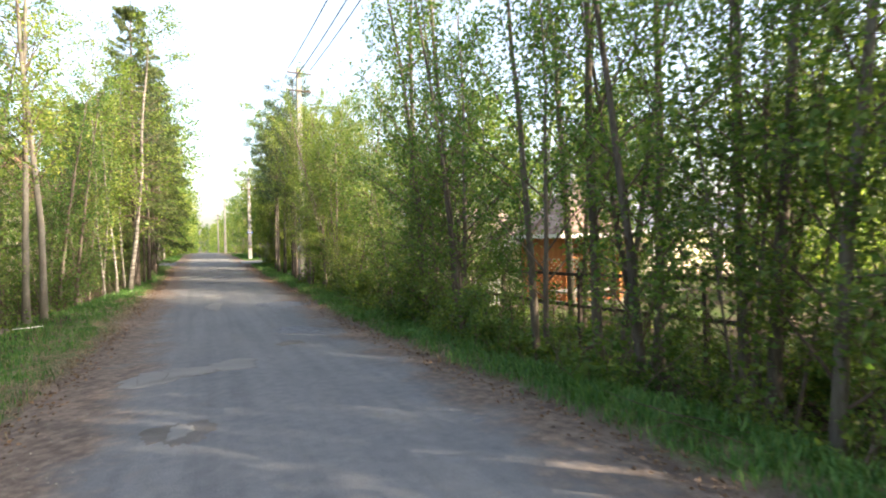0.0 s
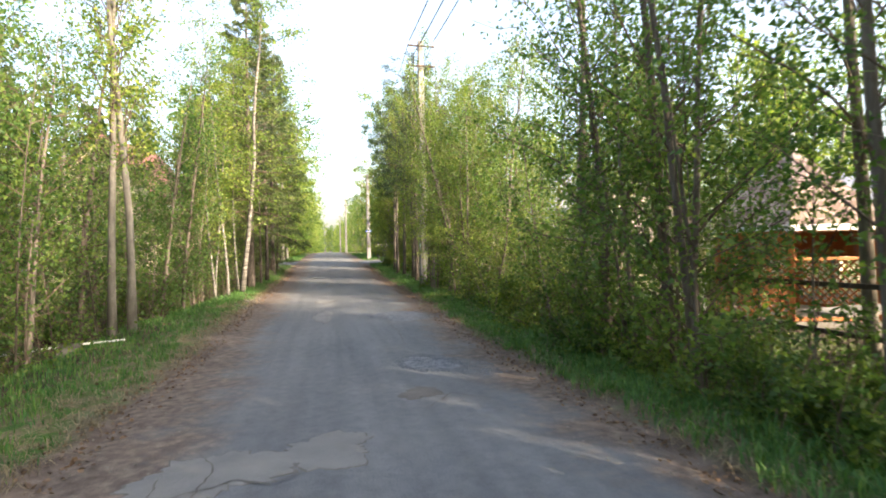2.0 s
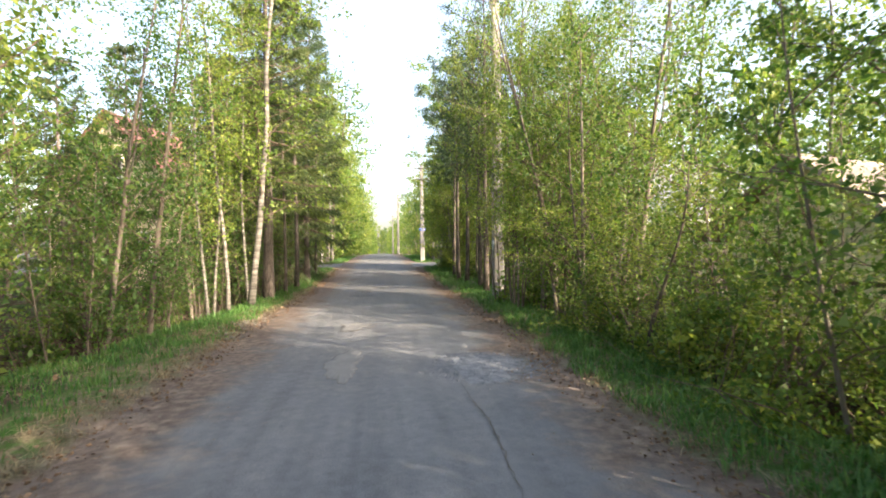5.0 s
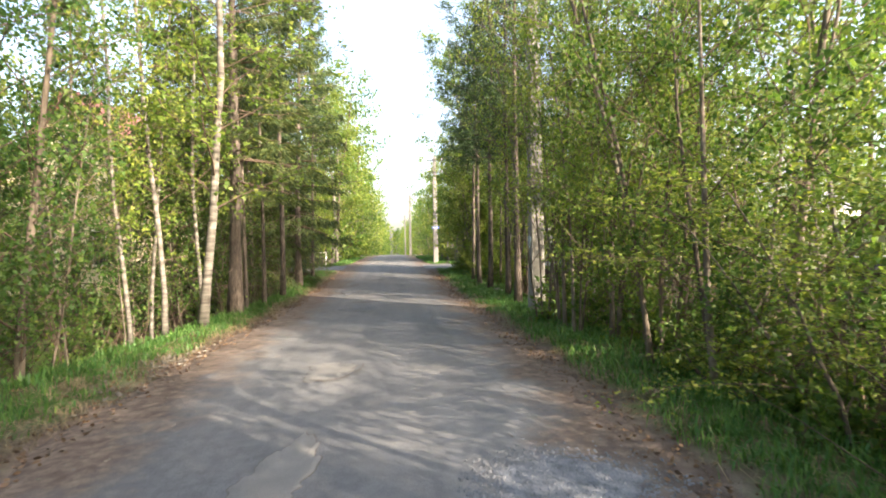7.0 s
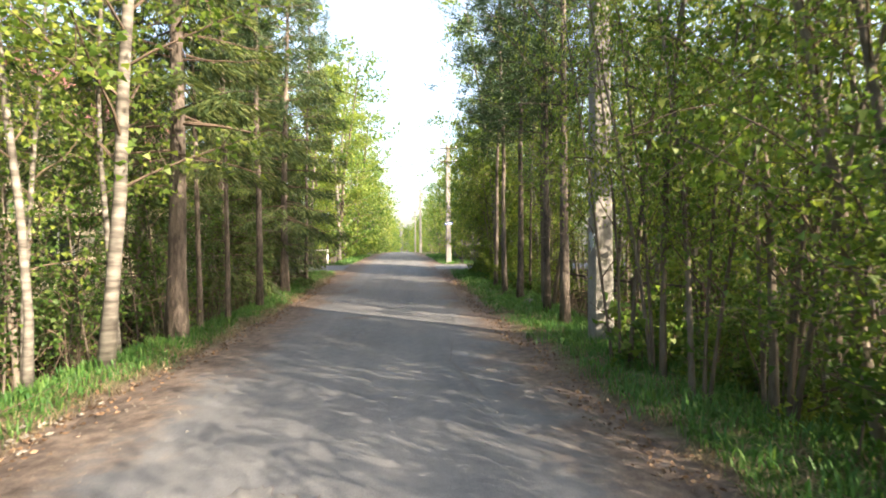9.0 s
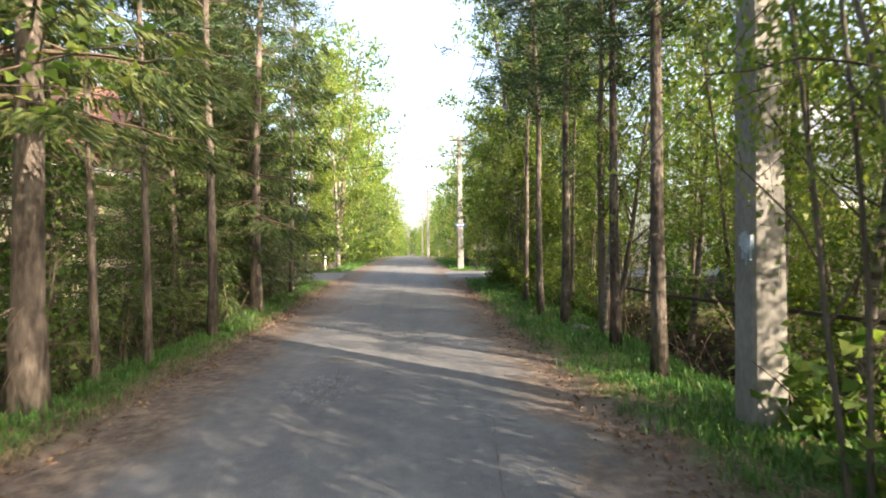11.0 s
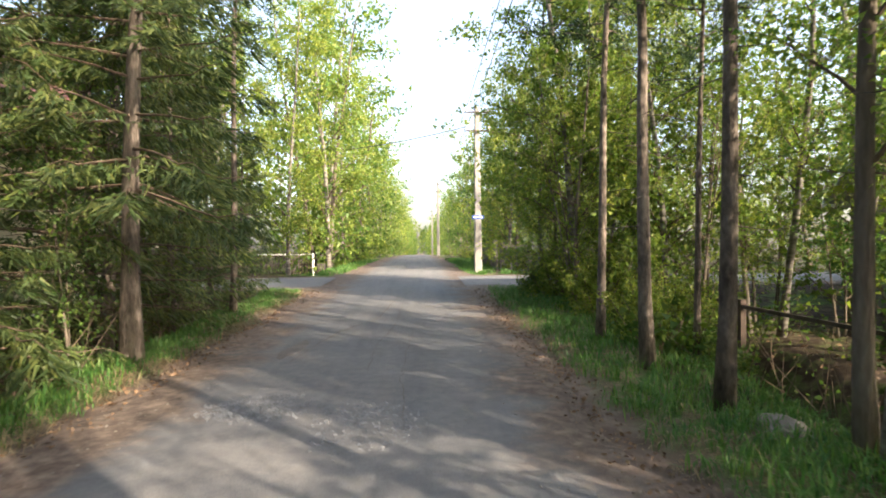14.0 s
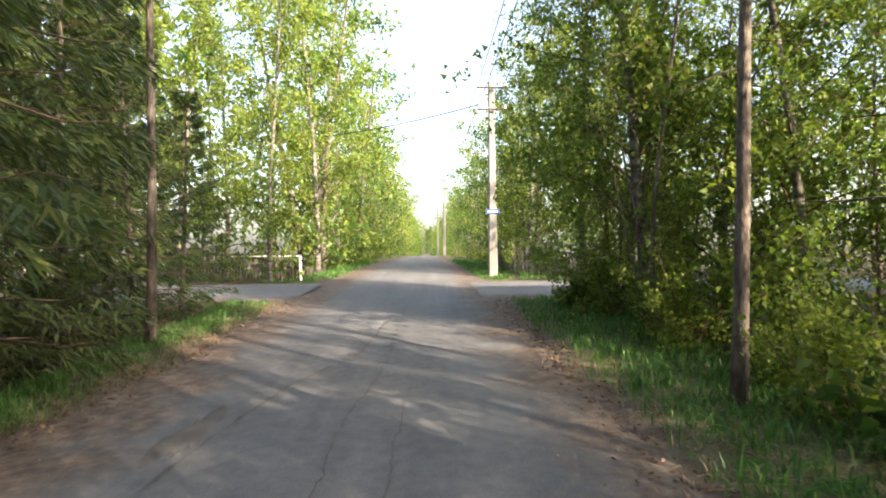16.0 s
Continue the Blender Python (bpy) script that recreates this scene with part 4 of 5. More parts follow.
def garden_table(x, y):
    t = tagged(new("garden_table"), "low garden table with a weathered grey top and dark metal legs", "table")
    t.matrix_world = pose(x, y, gz(x, y), 0, 0, 8)
    q = Geo()
    q.box((-0.9, -0.35, 0.70), (0.9, 0.35, 0.74))
    part("tabletop", q.mesh("tabletop", M_GREYWOOD), t)
    for sx in (-0.8, 0.8):
        for sy in (-0.28, 0.28):
            q = Geo()
            q.tube([(sx, sy, -0.05), (sx * 0.97, sy, 0.70)], [0.02, 0.02], 6)
            part("leg", q.mesh("leg", M_DARKMETAL), t)


garden_table(8.6, 10.3)
garden_table(9.6, 9.0)

# grey board and pale pipe lying at the ditch
q = Geo()
q.box((-0.17, -0.012, -0.1), (0.17, 0.012, 0.34))
ob = tagged(new("board", q.mesh("board", M_GREYWOOD)), "grey weathered board standing in the ditch grass", "board")
ob.matrix_world = pose(-3.72, 13.25, gz(-3.72, 13.25) - 0.04, -14, 5, 12)
q = Geo()
q.tube([(-1.4, 0, 0), (-0.5, 0, 0.02), (0.4, 0, 0.0)], [0.018, 0.018, 0.018], 8)
ob = tagged(new("pipe", q.mesh("pipe", M_WHITE, True)), "thin pale pipe lying on the grass by the ditch", "pipe")
ob.matrix_world = pose(-3.55, 14.0, max(gz(-3.55, 14.0), gz(-3.2, 14.1)) + 0.05, 0, -3, 14)

# ---- road repairs, gravel, stones ----
def blob(name, x, y, rx, ry, seed, mat, label, lift=0.006):
    r = np.random.default_rng(seed)
    k = 90
    a = np.linspace(0, 2 * np.pi, k, endpoint=False)
    rad = 1 + 0.22 * np.sin(2 * a + r.uniform(0, 6)) + 0.14 * np.sin(3 * a + r.uniform(0, 6)) + 0.08 * np.sin(7 * a + r.uniform(0, 6)) + 0.05 * np.sin(13 * a + r.uniform(0, 6)) + 0.04 * np.sin(23 * a + r.uniform(0, 6)) + r.normal(0, 0.035, k)
    V, F = [], []
    for f in (0.0, 0.5, 0.85, 1.0):
        for i in range(k):
            px_, py_ = x + rx * rad[i] * f * math.cos(a[i]), y + ry * rad[i] * f * math.sin(a[i])
            V.append((px_, py_, float(road_height(px_, py_)) + 0.012 + (lift if f < 0.99 else -0.012)))
    for q_ in range(3):
        for i in range(k):
            j = (i + 1) % k
            F.append((q_ * k + i, q_ * k + j, (q_ + 1) * k + j, (q_ + 1) * k + i))
    return structure(name, mesh_of(name, V, F, mat, True), label, "road patch")


def repaired_hole(x, y, rx, ry, seed):
    """A dusty filled hole with a broken dark rim."""
    blob("pothole", x, y, rx * 1.05, ry * 1.04, seed, M_POTHOLE, "dark crumbling rim of a filled hole", 0.004)
    blob("road_patch", x, y, rx, ry, seed, M_PATCHTAR, "pale dusty filled hole in the asphalt", 0.009)


repaired_hole(-0.42, 7.5, 0.55, 0.5, 3)
repaired_hole(0.38, 7.75, 0.42, 0.36, 5)
blob("pothole", -0.19, 4.96, 0.27, 0.40, 8, M_POTHOLE, "dark worn ring of a shallow pothole", 0.005)
blob("road_patch", -0.19, 4.98, 0.13, 0.19, 9, M_PATCHTAR, "pale dusty middle of a shallow pothole", 0.009)
blob("pothole", 1.35, 9.2, 0.22, 0.3, 11, M_POTHOLE, "dark crumbled asphalt hollow", 0.005)
repaired_hole(0.30, 15.75, 0.27, 0.75, 13)
repaired_hole(0.3, 18.6, 0.34, 0.4, 17)
blob("pothole", 0.2, 26.4, 0.3, 0.14, 23, M_POTHOLE, "dark hollow in the asphalt", 0.005)
blob("pothole", -0.35, 31.6, 0.14, 0.6, 29, M_POTHOLE, "long dark crumbled crack in the road", 0.005)
blob("gravel_bed", 2.02, 15.4, 0.52, 0.66, 31, M_STONE, "blue-grey stone dust under loose gravel", 0.004)
blob("gravel_bed", 1.72, 10.75, 0.34, 0.48, 33, M_STONE, "blue-grey stone dust under loose gravel", 0.004)



def crack(points, width, seed, label="dark crooked crack in the asphalt"):
    """A wandering crack: a narrow dark ribbon laid just over the road, of uneven width."""
    r = np.random.default_rng(seed)
    P = np.array(points, float)
    seg = np.concatenate([[0], np.cumsum(np.linalg.norm(np.diff(P, axis=0), axis=1))])
    u = np.arange(0, seg[-1], 0.05)
    C = np.column_stack([np.interp(u, seg, P[:, 0]), np.interp(u, seg, P[:, 1])]) + np.cumsum(r.normal(0, 0.006, (len(u), 2)), 0) + r.normal(0, 0.006, (len(u), 2))
    T = np.gradient(C, axis=0)
    T /= np.linalg.norm(T, axis=1)[:, None]
    w = (width * r.uniform(0.25, 1.0, len(u)) * np.sin(np.pi * (np.arange(len(u)) + 0.5) / len(u)) ** 0.4)[:, None]
    N = np.column_stack([-T[:, 1], T[:, 0]])
    V = np.concatenate([C + N * w, C - N * w])
    Z = road_height(V[:, 0], V[:, 1]) + 0.026
    k = len(u)
    F = [(i, i + k, i + k + 1, i + 1) for i in range(k - 1)]
    structure("road_crack", mesh_of("road_crack", np.column_stack([V, Z]), F, M_POTHOLE), label, "road crack")


crack([(0.78, 36.6), (0.6, 34.1), (0.12, 32.7), (-0.09, 31.6), (-0.17, 30.6)], 0.022, 1)
crack([(0.95, 36.0), (0.9, 33.6), (0.72, 31.9), (0.7, 30.3)], 0.012, 2)
crack([(1.25, 33.0), (1.15, 30.5), (1.2, 28.5)], 0.010, 3)
crack([(-0.95, 6.95), (-0.55, 7.15), (-0.2, 7.35), (0.05, 7.2), (0.3, 7.4)], 0.011, 4)
crack([(-0.45, 7.15), (-0.4, 7.6), (-0.55, 8.0)], 0.010, 5)
crack([(-0.7, 7.1), (-0.75, 7.5)], 0.009, 6)
crack([(1.3, 8.6), (1.7, 9.1), (2.05, 8.8)], 0.014, 7)
crack([(0.15, 18.2), (0.45, 18.15), (0.7, 18.5), (0.75, 18.9)], 0.02, 8)
crack([(1.6, 12.0), (1.75, 13.4), (1.7, 14.6)], 0.011, 9)
crack([(1.9, 20.6), (1.75, 22.2), (1.95, 23.9)], 0.010, 10)
crack([(0.1, 24.0), (0.35, 25.1), (0.2, 26.2)], 0.012, 11)

ICO = bmesh.new()
for co in ((1, 0, 0), (-1, 0, 0), (0, 1, 0), (0, -1, 0), (0, 0, 1), (0, 0, -1)):
    ICO.verts.new(co)
ICO.verts.ensure_lookup_table()
ICO.verts.index_update()
for f in ((0, 2, 4), (2, 1, 4), (1, 3, 4), (3, 0, 4), (2, 0, 5), (1, 2, 5), (3, 1, 5), (0, 3, 5)):
    ICO.faces.new([ICO.verts[i] for i in f])
ICO_V = np.array([v.co[:] for v in ICO.verts])
ICO_F = [[v.index for v in f.verts] for f in ICO.faces]
ICO.free()


def stones(name, centres, sizes, mat, label, category, seed, sink=0.3):
    """Many small broken stones as one sheet of stuff."""
    r = np.random.default_rng(seed)
    n = len(centres)
    V = ICO_V[None] * (1 + r.uniform(-0.35, 0.3, (n, len(ICO_V), 1)))
    V = V * (sizes[:, None, None] * r.uniform(0.6, 1.2, (n, 1, 3)) * np.array([1, 1, 0.7]))
    ang = r.uniform(0, 6.28, n)
    c, s = np.cos(ang)[:, None], np.sin(ang)[:, None]
    V = np.stack([V[..., 0] * c - V[..., 1] * s, V[..., 0] * s + V[..., 1] * c, V[..., 2]], -1)
    V += centres[:, None, :] + np.array([0, 0, 1]) * (sizes * (0.5 - sink))[:, None, None]
    F = (np.array(ICO_F)[None] + (np.arange(n) * len(ICO_V))[:, None, None]).reshape(-1, 3)
    return tagged(new(name, mesh_of(name, V.reshape(-1, 3), F, mat)), label, category, kind="stuff")


def on_road(xy):
    return np.column_stack([xy, road_height(xy[:, 0], xy[:, 1]) + 0.012])


def on_ground(xy):
    return np.column_stack([xy, ground_z(xy[:, 0], xy[:, 1])])


for sd, (x, y, sx, sy, n) in enumerate(((1.72, 10.75, 0.42, 0.55, 1800), (2.2, 10.3, 0.4, 0.5, 350), (2.02, 15.4, 0.60, 0.74, 3600), (2.5, 15.5, 0.4, 0.7, 350), (0.2, 24.9, 0.4, 0.6, 600), (-0.1, 29.2, 0.5, 0.4, 900), (0.9, 28.7, 0.5, 0.6, 500))):
    r = np.random.default_rng(40 + sd)
    rad, ang = np.sqrt(r.random(n)) * (1 + 0.12 * r.normal(size=n)), r.uniform(0, 6.28, n)
    xy = np.column_stack([x + sx * rad * np.cos(ang), y + sy * rad * np.sin(ang)])
    stones("gravel_patch", on_road(xy), r.uniform(0.006, 0.017, n), M_STONE, "loose blue-grey crushed stone filling a hollow", "gravel", 60 + sd)
r = np.random.default_rng(91)
n = 2600
xy = np.column_stack([np.where(r.random(n) < 0.5, r.normal(-1.15, 0.3, n), r.normal(2.45, 0.3, n)), r.uniform(0.5, 44, n)])
xy = xy[(xy[:, 0] > -1.6) & (xy[:, 0] < 2.95)]
stones("road_pebbles", on_road(xy), r.uniform(0.004, 0.014, len(xy)), M_BLOCK, "small pebbles scattered on the dirt margins", "pebbles", 92)
n = 1200
xy = np.column_stack([r.uniform(-1.3, 2.7, n), r.uniform(0.5, 44, n)])
stones("road_pebbles", on_road(xy), r.uniform(0.003, 0.009, len(xy)), M_STONE, "fine loose grit on the asphalt", "pebbles", 93)
n = 150
xy = np.column_stack([r.normal(-1.75, 0.14, n), r.normal(19.4, 0.8, n)])
stones("stone_heap", on_ground(xy) + [0, 0, 0.02], r.uniform(0.012, 0.034, n), M_BLOCK, "broken pale stones heaped on the road edge", "stones", 94)


def boulder(x, y, s):
    bm = bmesh.new()
    bmesh.ops.create_icosphere(bm, subdivisions=3, radius=s)
    for v in bm.verts:
        n_ = noise.noise(v.co * 3.5) * 0.35 + noise.noise(v.co * 9) * 0.1
        v.co = v.co * (1 + n_)
        v.co.z *= 0.6
    me = bpy.data.meshes.new("boulder")
    bm.to_mesh(me)
    bm.free()
    me.materials.append(M_BLOCK)
    ob = tagged(new("boulder", me), "grey weathered boulder half sunk in the grassy bank", "stone")
    ob.matrix_world = pose(x, y, gz(x, y) - 0.02, 0, 0, 40)


boulder(4.2, 28.4, 0.24)


# ---- grass and litter ----
def blades(name, xy, length, mat, label, seed, lean=0.45, width=0.006, category="grass"):
    r = np.random.default_rng(seed)
    n = len(xy)
    z = ground_z(xy[:, 0], xy[:, 1])
    base = np.column_stack([xy, z - 0.01])
    a = r.uniform(0, 6.28, n)
    d = np.column_stack([np.cos(a), np.sin(a), np.zeros(n)])
    sd = np.column_stack([-np.sin(a), np.cos(a), np.zeros(n)]) * (width * r.uniform(0.6, 1.4, n))[:, None]
    L = (length * r.uniform(0.45, 1.2, n))[:, None]
    ln = lean * r.uniform(0.2, 1.3, n)[:, None]
    up = np.array([0, 0, 1.0])
    mid = base + up * L * 0.5 + d * L * ln * 0.35
    tip = base + up * L * np.maximum(0.15, 1 - 0.45 * ln) + d * L * ln
    V = np.stack([base, mid - sd, mid + sd, tip], 1).reshape(-1, 3)
    i = np.arange(n) * 4
    F = np.concatenate([np.stack([i, i + 2, i + 1], -1), np.stack([i + 1, i + 2, i + 3], -1)])
    me = bpy.data.meshes.new(name)
    me.vertices.add(len(V))
    me.vertices.foreach_set("co", V.astype(np.float32).ravel())
    me.loops.add(len(F) * 3)
    me.loops.foreach_set("vertex_index", F.astype(np.int32).ravel())
    me.polygons.add(len(F))
    me.polygons.foreach_set("loop_start", (np.arange(len(F)) * 3).astype(np.int32))
    me.materials.append(mat)
    me.update(calc_edges=True)
    return tagged(new(name, me), label, category, kind="stuff")


def band(r, n, y0, y1, lo, hi, power=1.0):
    """Points between two lines lo(y) and hi(y), in tufts."""
    c = int(n / 14)
    y = r.uniform(y0, y1, c)
    t = r.random(c) ** power
    x = lo(y) * (1 - t) + hi(y) * t
    x = np.repeat(x, 14) + r.normal(0, 0.07, c * 14)
    y = np.repeat(y, 14) + r.normal(0, 0.07, c * 14)
    keep = ~((y > SIDE_Y0 - 0.25) & (y < SIDE_Y1 + 0.25)) & ((x < ROAD_L + 0.02) | (x > ROAD_R - 0.02))
    return np.column_stack([x, y])[keep]


r = np.random.default_rng(5)
left_in, right_in = (lambda y: np.full_like(y, ROAD_L - 0.12)), (lambda y: np.full_like(y, ROAD_R + 0.12))
blades("verge_grass", band(r, 36000, -1, 39.2, left_in, lambda y: bank_left(y) - 0.25, 0.6), 0.15, M_GRASS, "fresh green grass on the road bank", 1)
blades("verge_grass", band(r, 52000, -1, 39.2, right_in, lambda y: bank_right(y) + 0.35, 0.7), 0.19, M_GRASS, "long fresh green grass on the road bank", 2, 0.7, 0.0065)
blades("verge_grass", band(r, 7000, 43.6, 62, left_in, lambda y: np.full_like(y, -3.6)), 0.16, M_GRASS, "green grass at the crossing", 3, width=0.012)
blades("verge_grass", band(r, 9000, 43.6, 62, right_in, lambda y: np.full_like(y, 5.6)), 0.16, M_GRASS, "green grass round the pole", 4, width=0.012)
blades("tall_grass", band(r, 1500, 17, 33, lambda y: bank_left(y) + 0.35, lambda y: bank_left(y) - 0.15), 0.22, M_GRASS, "tufts of tall bright grass along the ditch", 6, 0.6, 0.009)
blades("tall_grass", band(r, 1100, 17, 36, lambda y: np.full_like(y, 3.3), bank_right), 0.20, M_GRASS, "tufts of tall bright grass on the bank", 7, 0.6, 0.009)
blades("dry_grass", band(r, 15000, -1, 39, left_in, lambda y: bank_left(y) + 0.2, 1.8), 0.14, M_DRY, "matted dry straw along the road edge", 8, 1.6, 0.004)
blades("dry_grass", band(r, 8000, 6, 39, right_in, bank_right, 1.2), 0.14, M_DRY, "matted dry straw among the grass", 9, 1.6, 0.004)


def litter(name, xy, size, mat, label, seed, fz):
    r = np.random.default_rng(seed)
    pos = fz(xy)
    pos[:, 2] += r.uniform(0.004, 0.02, len(xy))
    al = r.normal(0, 1, pos.shape) * [1, 1, 0.25]
    return tagged(new(name, leaves_mesh(name, pos, al, size, 0.6, mat, r, 0.3)), label, "leaf litter", kind="stuff")


n = 5200
xy = np.column_stack([r.normal(-1.55, 0.28, n), r.uniform(-1, 39, n)])
litter("leaf_litter", xy[xy[:, 0] < -1.3], 0.05, M_LITTER, "brown dead leaves along the road edge", 11, lambda p: np.column_stack([p, np.maximum(ground_z(p[:, 0], p[:, 1]), road_height(p[:, 0], p[:, 1]) * (p[:, 0] > -1.6) - 9 * (p[:, 0] <= -1.6))]))
xy = np.column_stack([r.normal(2.9, 0.22, n), r.uniform(-1, 39, n)])
litter("leaf_litter", xy[xy[:, 0] > 2.6], 0.045, M_LITTER, "brown dead leaves along the grassy edge", 12, lambda p: np.column_stack([p, np.maximum(ground_z(p[:, 0], p[:, 1]), road_height(p[:, 0], p[:, 1]) * (p[:, 0] < 2.95) - 9 * (p[:, 0] >= 2.95))]))
n = 9000
xy = np.column_stack([np.where(r.random(n) < 0.5, r.uniform(-7, -2.8, n), r.uniform(4.6, 9, n)), r.uniform(-1, 38.5, n)])
litter("leaf_litter", xy, 0.07, M_LITTER, "brown dead leaves on the forest floor", 13, on_ground)
n = 9000
xy = np.column_stack([np.where(r.random(n) < 0.5, r.uniform(-7, -3.2, n), r.uniform(4.9, 9, n)), r.uniform(-1, 38.5, n)])
hp = on_ground(xy)
hp[:, 2] += r.uniform(0.03, 0.3, n)
tagged(new("herbs", leaves_mesh("herbs", hp, r.normal(0, 1, hp.shape) * [1, 1, 0.4], 0.09, 0.6, M_BUSH_LEAF, r)), "low green herbs on the forest floor", "undergrowth", kind="stuff")

# bare twigs and fallen brush in the ditches
def brush(name, n, xlo, xhi, y0, y1, label, seed):
    r = np.random.default_rng(seed)
    g = Geo()
    for _ in range(n):
        y = r.uniform(y0, y1)
        x = r.uniform(xlo(y), xhi(y))
        flat = r.random() < 0.4
        d = (r.normal(0, 1), r.normal(0, 1), r.uniform(0.0, 0.25)) if flat else (r.normal(0, 0.3), r.normal(0, 0.3), 1)
        p = curve_pts((x, y, gz(x, y) + (0.03 if flat else -0.05)), d, r.uniform(0.5, 1.9), 4, r, 0.13)
        g.tube(p, np.linspace(r.uniform(0.005, 0.012), 0.002, 5), 3)
    return tagged(new(name, g.mesh(name, M_TWIG)), label, "brushwood", kind="stuff")


brush("brushwood", 800, lambda y: bank_left(y) - 1.9, lambda y: bank_left(y) + 0.02, 3, 37, "bare thin twigs and fallen sticks in the ditch", 301)
brush("brushwood", 600, lambda y: bank_right(y) + 0.1, lambda y: bank_right(y) + 1.8, 1, 37.5, "bare thin twigs and fallen sticks under the bushes", 302)

# ---- trees ----
ALDER = [broadleaf("alder_tree", 11, 9.0, 0.075, 0.14, 1.6, 30, 5000, 0.066, M_BARK, M_ALDER_LEAF, "slender grey-barked alder with fresh green leaves", light=True, width=0.85),
         broadleaf("alder_tree", 12, 8.0, 0.06, 0.10, 1.6, 30, 5000, 0.066, M_BARK, M_ALDER_LEAF, "two-stemmed grey alder with fresh green leaves", stems=2, light=True, width=0.85),
         broadleaf("alder_tree", 13, 9.5, 0.085, 0.26, 1.8, 28, 5000, 0.066, M_BARK, M_ALDER_LEAF, "grey alder with forked dark stem and open crown", stems=2, up=1.4, light=True, width=0.85)]
BIRCH = [broadleaf("birch_tree", 21, 11.0, 0.07, 0.22, 1.6, 32, 4600, 0.072, M_BIRCHBARK, M_BIRCH_LEAF, "pale-barked birch with light spring leaves", droop=0.25, light=True, width=0.95),
         broadleaf("birch_tree", 22, 10.0, 0.05, 0.26, 1.2, 28, 3000, 0.07, M_BIRCHBARK, M_BIRCH_LEAF, "thin pale-barked birch with light spring leaves", droop=0.15, light=True, width=0.95),
         broadleaf("birch_tree", 23, 11.5, 0.10, 0.10, 2.2, 36, 9500, 0.10, M_BIRCHBARK, M_BIRCH_LEAF, "broad birch with drooping yellow-green leaves", droop=0.35, light=True, width=0.9)]
ASPEN = [broadleaf("aspen_tree", 25, 10.5, 0.075, 0.30, 1.5, 30, 3600, 0.07, M_ASPENBARK, M_BIRCH_LEAF, "smooth grey-barked aspen with sparse spring leaves", up=1.3, light=True, width=0.95)]
WILLOW = [broadleaf("willow_tree", 31, 7.5, 0.05, 0.18, 1.8, 33, 7000, 0.064, M_BARK, M_BIRCH_LEAF, "bushy willow with yellow-green spring leaves", stems=3, width=0.7, light=True),
          broadleaf("willow_tree", 32, 6.0, 0.045, 0.04, 1.5, 33, 7000, 0.064, M_BARK, M_BUSH_LEAF, "bushy young willow with green leaves", stems=3, width=0.75, light=True)]
SAPLING = [broadleaf("sapling", 41, 4.2, 0.018, 0.15, 0.75, 16, 900, 0.065, M_BARK, M_ALDER_LEAF, "thin young tree with sparse spring leaves", twigs=3, light=True, width=0.95),
           broadleaf("sapling", 42, 5.2, 0.02, 0.25, 0.8, 16, 900, 0.065, M_BARK, M_BUSH_LEAF, "thin leaning young tree with sparse leaves", lean=0.12, twigs=3, light=True, width=0.95)]
FAR = [broadleaf("birch_tree", 51, 11.0, 0.11, 0.06, 2.1, 30, 2600, 0.17, M_BIRCHBARK, M_BIRCH_LEAF, "leafy yellow-green birch in the roadside row", droop=0.2, sides=6),
       broadleaf("alder_tree", 52, 9.5, 0.10, 0.04, 2.0, 30, 2600, 0.17, M_BARK, M_ALDER_LEAF, "leafy green alder in the roadside row", stems=2, sides=6)]
BACK = [broadleaf("alder_tree", 55, 10.5, 0.12, 0.03, 2.6, 24, 1100, 0.40, M_BARK, M_ALDER_LEAF, "leafy green tree deep in the woods", sides=5, twigs=3),
        broadleaf("birch_tree", 56, 11.5, 0.12, 0.03, 2.6, 24, 1100, 0.40, M_BARK, M_BIRCH_LEAF, "leafy yellow-green tree deep in the woods", sides=5, twigs=3)]
SPRUCE = [spruce(61, 12.5, 0.15, 3.0, 2.1, 32000, "tall dark spruce with drooping boughs", bare=30, fine=0.16),
          spruce(62, 10.5, 0.12, 0.35, 2.3, 16500, "dark spruce with boughs down to the ground", fine=0.18),
          spruce(63, 13.5, 0.13, 2.4, 2.2, 22000, "tall spruce with a bare lower trunk", bare=26, fine=0.19)]
PINE = [pine(71, 13.0, 0.092, 0.42, 2.0, 10000, "tall pine with a bare reddish-grey trunk"),
        pine(72, 12.0, 0.075, 0.48, 1.5, 7500, "slim pine with a bare trunk and dead snags")]
BUSH = [shrub(81, 1.5, 0.8, 9, 1900, 0.07, M_BUSH_LEAF, "dense green roadside bush"),
        shrub(82, 2.3, 0.9, 10, 2300, 0.07, M_BUSH_LEAF, "tall dense green roadside bush"),
        shrub(83, 0.8, 0.65, 8, 1200, 0.07, M_BUSH_LEAF, "low green bush on the bank"),
        shrub(84, 1.9, 0.8, 9, 1900, 0.066, M_BIRCH_LEAF, "yellow-green sunlit roadside bush")]

